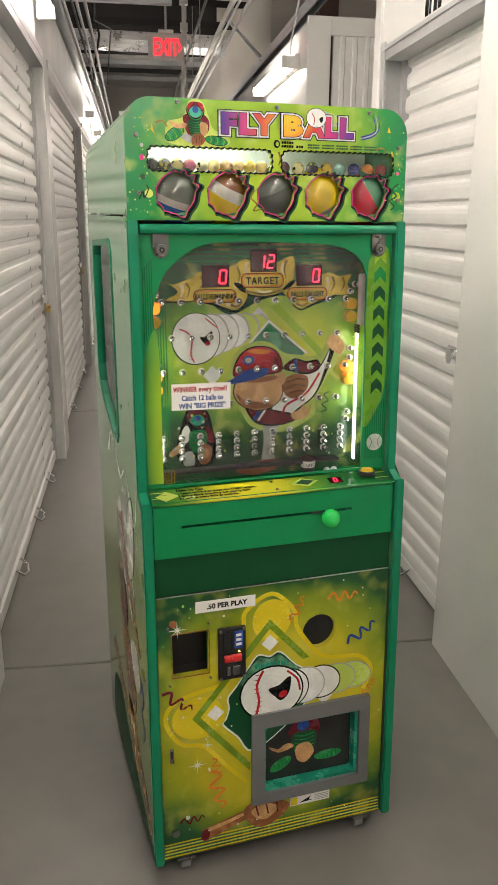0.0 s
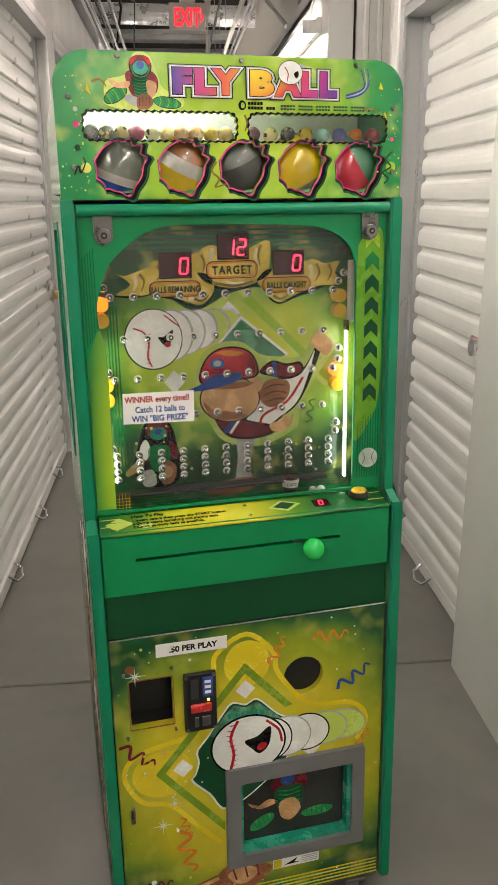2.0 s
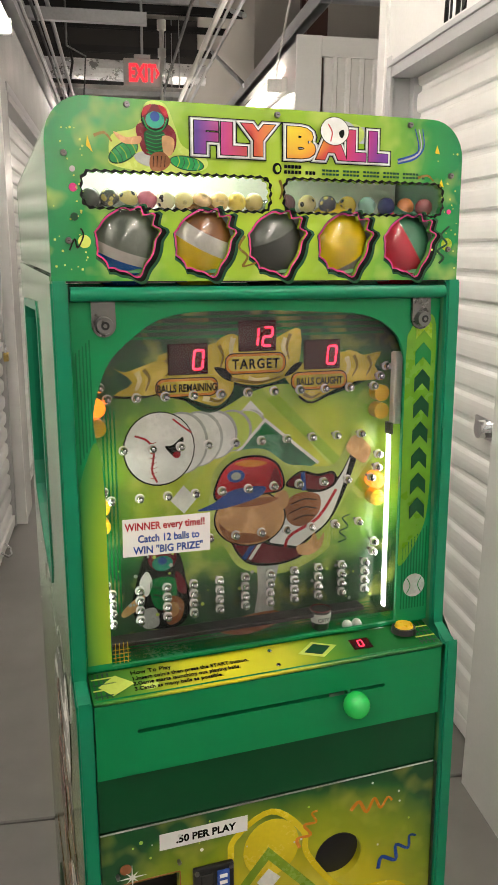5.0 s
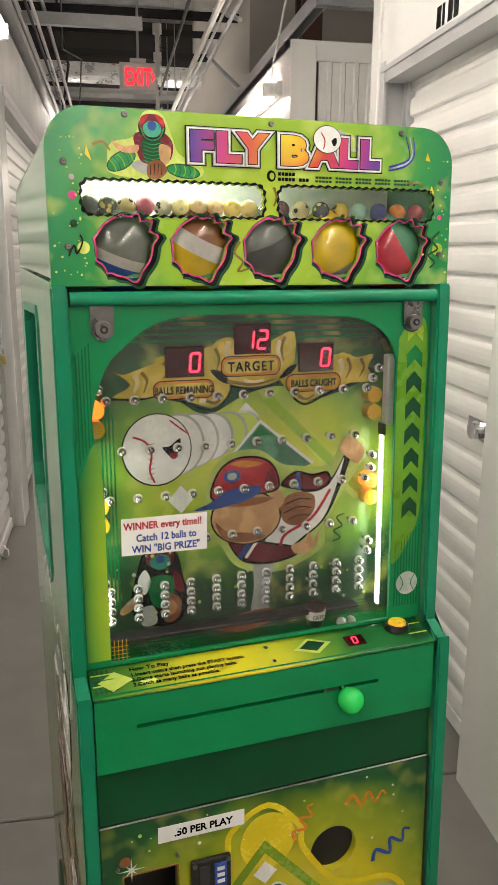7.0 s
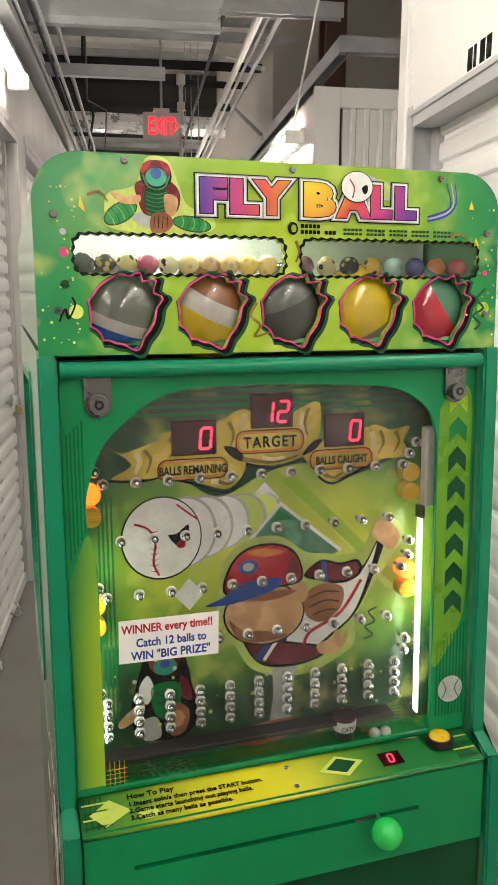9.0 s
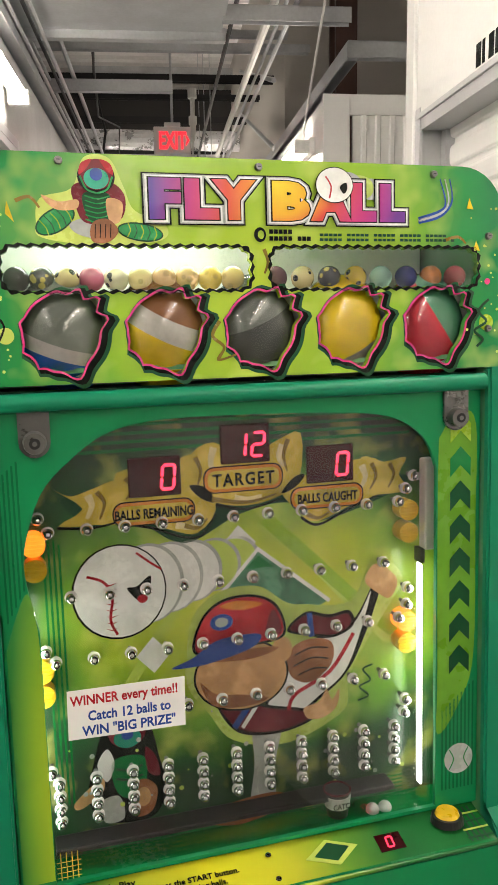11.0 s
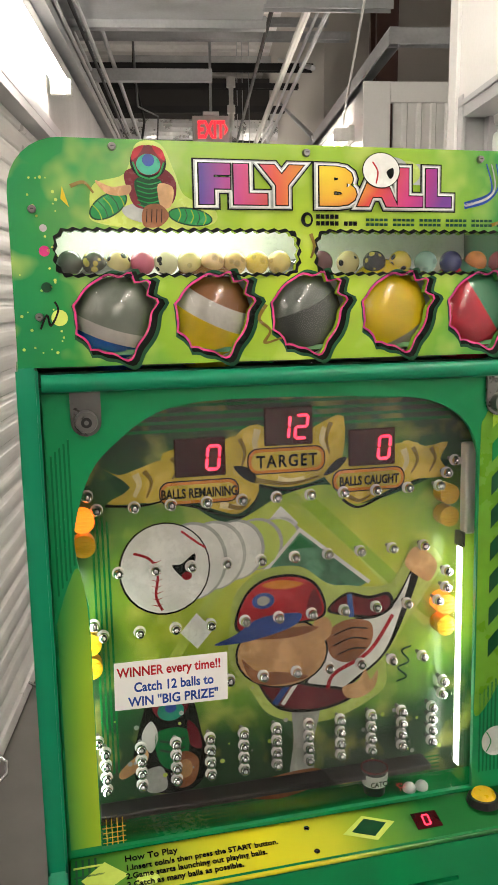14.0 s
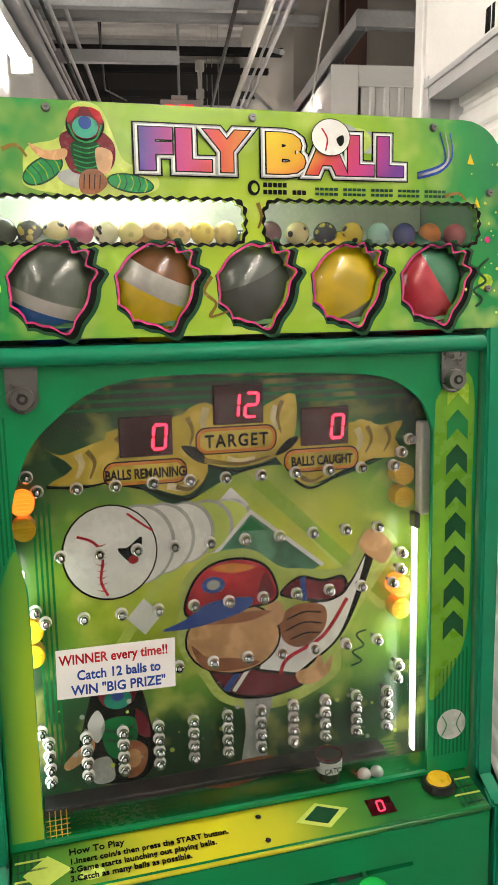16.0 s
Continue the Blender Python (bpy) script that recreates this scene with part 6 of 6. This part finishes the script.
# title lettering and header art
def title_letter(ch, x0, x1, z0, z1, mat, label):
    """One chunky letter filling its box, over a silver and a black outline."""
    def made(bold):
        cu = bpy.data.curves.new("title", "FONT")
        cu.body, cu.size, cu.extrude, cu.offset, cu.resolution_u = ch, 1.0, 0.0, bold, 3
        tmp = bpy.data.objects.new("title", cu)
        scene.collection.objects.link(tmp)
        me = bpy.data.meshes.new_from_object(tmp)
        bpy.data.objects.remove(tmp)
        bpy.data.curves.remove(cu)
        return me
    ref = made(0.06)
    xs, ys = [v.co.x for v in ref.vertices], [v.co.y for v in ref.vertices]
    sx, sz = (x1 - x0) / (max(xs) - min(xs)), (z1 - z0) / (max(ys) - min(ys))
    place = Matrix.Translation((x0 - min(xs) * sx, 0, z0 - min(ys) * sz)) @ Matrix(((sx, 0, 0, 0), (0, 0, 1, 0), (0, sz, 0, 0), (0, 0, 0, 1)))
    for bold, m, y in ((0.178, BLACK_P, 0.0020), (0.150, GREY_P, 0.0025), (0.125, WHITE_P, 0.0028), (0.092, BLACK_P, 0.0032), (0.070, mat, 0.0037)):
        me = made(bold)
        me.transform(Matrix.Translation((0, Y_HEAD - y, 0)) @ place)
        me.materials.clear(); me.materials.append(m)
        ob = new("title_letter" if m is mat else "title_outline", me)
        ob.parent = hs
        if m is mat:
            tagged(ob, label)


for ch, x0, x1, mat, lab in (("F", 0.190, 0.221, TITLE, "purple title letter"), ("L", 0.226, 0.260, TITLE, "magenta title letter"), ("Y", 0.254, 0.299, TITLE, "orange-red title letter"), ("B", 0.318, 0.358, TITLE_WARM, "yellow title letter"),
                             ("A", 0.360, 0.405, TITLE_WARM, "orange to red title letter"), ("L", 0.406, 0.434, TITLE_WARM, "magenta title letter"), ("L", 0.439, 0.468, TITLE_WARM, "purple title letter")):
    title_letter(ch, x0, x1, 1.637, 1.676, mat, lab)
for k in range(4, 0, -1):
    H("printed_trail", oval(0.388 + 0.014 * k, 1.6745 - 0.0012 * k, 0.019 - 0.0012 * k, 0.0165 - 0.0018 * k), GREY_P if k % 2 else HALO, 3.6 - k * 0.4)
H("printed_ball", oval(0.386, 1.6735, 0.0215, 0.0185), BLACK_P, 12)
H("printed_ball", oval(0.386, 1.6735, 0.0206, 0.0176), WHITE_P, 12.6)
H("printed_seam", ribbon([(0.376, 1.682), (0.382, 1.672), (0.380, 1.660)], 0.0016), RED_P, 13.2)
H("printed_shape", spline([(0.392, 1.672), (0.399, 1.676), (0.400, 1.669), (0.396, 1.665)]), BLACK_P, 13.2)
for k in range(3):
    H("printed_swoosh", ribbon([(0.486, 1.637 + 0.002 * k), (0.513, 1.644 + 0.003 * k), (0.527 - 0.004 * k, 1.660), (0.524 - 0.006 * k, 1.684)], 0.0035, 0.001), BLUE_P if k != 1 else GREY_P, 3)
for nm, pts, mat, lv in (
        ("printed_halo", spline([(0.080, 1.632), (0.085, 1.655), (0.115, 1.665), (0.128, 1.694), (0.152, 1.694), (0.165, 1.668), (0.175, 1.645), (0.205, 1.632), (0.20, 1.616), (0.14, 1.611), (0.085, 1.618)]), PALE_LIME, 1),
        ("printed_shape", oval(0.098, 1.634, 0.021, 0.011, turn=30), GREEN_DARK, 2), ("printed_shape", oval(0.098, 1.634, 0.0195, 0.0095, turn=30), GUARD, 2.6),
        ("printed_shape", oval(0.180, 1.624, 0.023, 0.009, turn=-8), GREEN_DARK, 2), ("printed_shape", oval(0.180, 1.624, 0.0215, 0.0075, turn=-8), GUARD, 2.6),
        ("printed_shape", spline([(0.112, 1.632), (0.135, 1.638), (0.152, 1.628), (0.138, 1.618), (0.118, 1.622)]), GREY_P, 2),
        ("printed_shape", spline([(0.117, 1.668), (0.150, 1.672), (0.166, 1.658), (0.160, 1.635), (0.128, 1.632), (0.118, 1.648)]), MAROON_P, 3),
        ("printed_shape", spline([(0.126, 1.660), (0.150, 1.660), (0.152, 1.640), (0.140, 1.626), (0.128, 1.640)]), GREEN_DARK, 4),
        ("printed_shape", oval(0.139, 1.676, 0.018, 0.0165), BLACK_P, 5), ("printed_shape", oval(0.139, 1.678, 0.0165, 0.0145), MAROON_P, 5.6), ("printed_shape", oval(0.139, 1.674, 0.012, 0.010), TEAL_P, 6.2), ("printed_shape", oval(0.139, 1.678, 0.006, 0.006), BLUE_P, 6.8),
        ("printed_shape", spline([(0.120, 1.654), (0.102, 1.652), (0.086, 1.658), (0.098, 1.645), (0.118, 1.645)]), TAN_P, 4),
        ("printed_shape", spline([(0.133, 1.632), (0.148, 1.636), (0.158, 1.625), (0.148, 1.614), (0.132, 1.615)]), BROWN_P, 6), ("printed_shape", spline([(0.148, 1.655), (0.163, 1.652), (0.160, 1.634), (0.150, 1.634)]), TAN_P, 5),
        ("printed_confetti", [(0.052, 1.640), (0.060, 1.632), (0.054, 1.652)], YELLOW_P, 2), ("printed_confetti", [(0.549, 1.664), (0.554, 1.652), (0.546, 1.653)], YELLOW_P, 2), ("printed_confetti", [(0.558, 1.618), (0.563, 1.607), (0.555, 1.608)], YELLOW_P, 2),
        ("printed_dot", oval(0.034, 1.590, 0.0052), MAGENTA, 2), ("printed_dot", oval(0.034, 1.612, 0.0036), GREY_P, 2), ("printed_dot", oval(0.573, 1.573, 0.0035), MAGENTA, 2), ("printed_dot", oval(0.572, 1.527, 0.009), LIME, 2), ("printed_dot", oval(0.034, 1.555, 0.005), GREEN_DARK, 2), ("printed_dot", oval(0.045, 1.525, 0.008), PALE_LIME, 2),
        ("printed_streamer", ribbon([(0.026, 1.514), (0.033, 1.528), (0.036, 1.517), (0.044, 1.532), (0.041, 1.541)], 0.002), BLACK_P, 3), ("printed_streamer", ribbon([(0.575, 1.553), (0.562, 1.540), (0.572, 1.528), (0.557, 1.518), (0.568, 1.508), (0.560, 1.500)], 0.003), GREEN_DARK, 3),
        ("printed_streamer", ribbon([(0.258, 1.535), (0.250, 1.520), (0.262, 1.508), (0.255, 1.495), (0.275, 1.500)], 0.004, 0.002), GOLD_DARK, 2), ("printed_streamer", ribbon([(0.062, 1.652), (0.075, 1.656), (0.084, 1.646)], 0.004, 0.002), GOLD_DARK, 2), ("printed_streamer", ribbon([(0.518, 1.618), (0.535, 1.622), (0.545, 1.615)], 0.004, 0.002), GOLD_DARK, 2), ("printed_streamer", ribbon([(0.308, 1.608), (0.312, 1.595), (0.308, 1.583)], 0.004, 0.002), GOLD_DARK, 2)):
    H(nm, pts, mat, lv)
for k in range(5):
    a = -0.013 + 0.0065 * k
    H("printed_rib", ribbon([(0.098 + 0.866 * a - 0.0045, 1.634 + 0.5 * a + 0.0075), (0.098 + 0.866 * a + 0.002, 1.634 + 0.5 * a), (0.098 + 0.866 * a + 0.0045, 1.634 + 0.5 * a - 0.0075)], 0.0009), GREEN_DARK if k % 2 else LIME, 3.2)
    H("printed_rib", ribbon([(0.180 + a + 0.001, 1.6305 - 0.14 * a), (0.180 + a + 0.003, 1.624 - 0.14 * a), (0.180 + a, 1.6175 - 0.14 * a)], 0.0009), GREEN_DARK if k % 2 else LIME, 3.2)
for k in range(6):
    H("printed_rib", ribbon([(0.127, 1.658 - 0.0045 * k), (0.139, 1.655 - 0.0045 * k), (0.151, 1.658 - 0.0045 * k)], 0.0011), GUARD, 4.6)
for k in range(4):
    H("printed_rib", ribbon([(0.136 + 0.005 * k, 1.631), (0.135 + 0.005 * k, 1.618)], 0.0008), BLACK_P, 6.6)
for k in (-1, 1):
    H("printed_rib", ribbon([(0.139 + 0.0155 * k, 1.676), (0.139 + 0.010 * k, 1.664), (0.139, 1.660)], 0.0018), GUARD, 7.2)
    H("printed_shape", spline([(0.139 + 0.004 * k, 1.692), (0.139 + 0.014 * k, 1.688), (0.139 + 0.0165 * k, 1.678), (0.139 + 0.010 * k, 1.682)]), RED_P, 6.9)
# maker's mark and address, kept as plain shapes
H("printed_mark", oval(0.304, 1.6225, 0.0065, 0.0075), BLACK_P, 3, [oval(0.305, 1.6225, 0.0035, 0.0045)])
for x0, x1, z, h in ((0.314, 0.340, 1.6235, 0.0045), (0.314, 0.366, 1.6165, 0.0045), (0.370, 0.525, 1.6215, 0.0028), (0.370, 0.535, 1.6165, 0.0028)):
    n = int((x1 - x0) / 0.0052)
    for k in range(n):
        if k % 6 != 5:
            H("text_bar", rect(x0 + 0.0052 * k, x0 + 0.0052 * k + 0.0042, z, z + h), BLACK_P if h > 0.004 else GREEN_DARK, 3)
rng = random.Random(2)
for k in range(60):
    x = rng.choice((rng.uniform(0.008, 0.05), rng.uniform(0.545, 0.59)))
    H("printed_dot", oval(x, rng.uniform(1.49, 1.66), rng.choice((0.0008, 0.0012, 0.0016)), n=8), PALE_LIME, 2)
for x, z in ((0.104, 1.6905), (0.304, 1.690), (0.504, 1.6885), (0.0245, 1.630), (0.0255, 1.526), (0.5735, 1.623), (0.574, 1.520)):
    screw = part("screw", rod((x, Y_HEAD - 0.0045, z), (x, Y_HEAD - 0.0005, z), 0.0034, 14, None, 0.0042), BRUSHED, hs, "round-headed chrome screw")
    part("screw_slot", box((x - 0.0016, Y_HEAD - 0.0050, z - 0.0005), (x + 0.0016, Y_HEAD - 0.0044, z + 0.0005)), BLACK_PL, screw)

# ---- slats of the roll-up doors ----
for root, v0, v1, head, s, pitch in DOORS:
    me = slat_mesh(v0, v1, pitch)
    if s < 0:
        me.transform(Matrix.Diagonal((-1, 1, 1, 1)))
        me.flip_normals()
    z = 0.066
    while z < head + 0.02:
        slat = new("slat", me)
        slat.parent = root
        slat.location = (0, 0, z)
        z += pitch
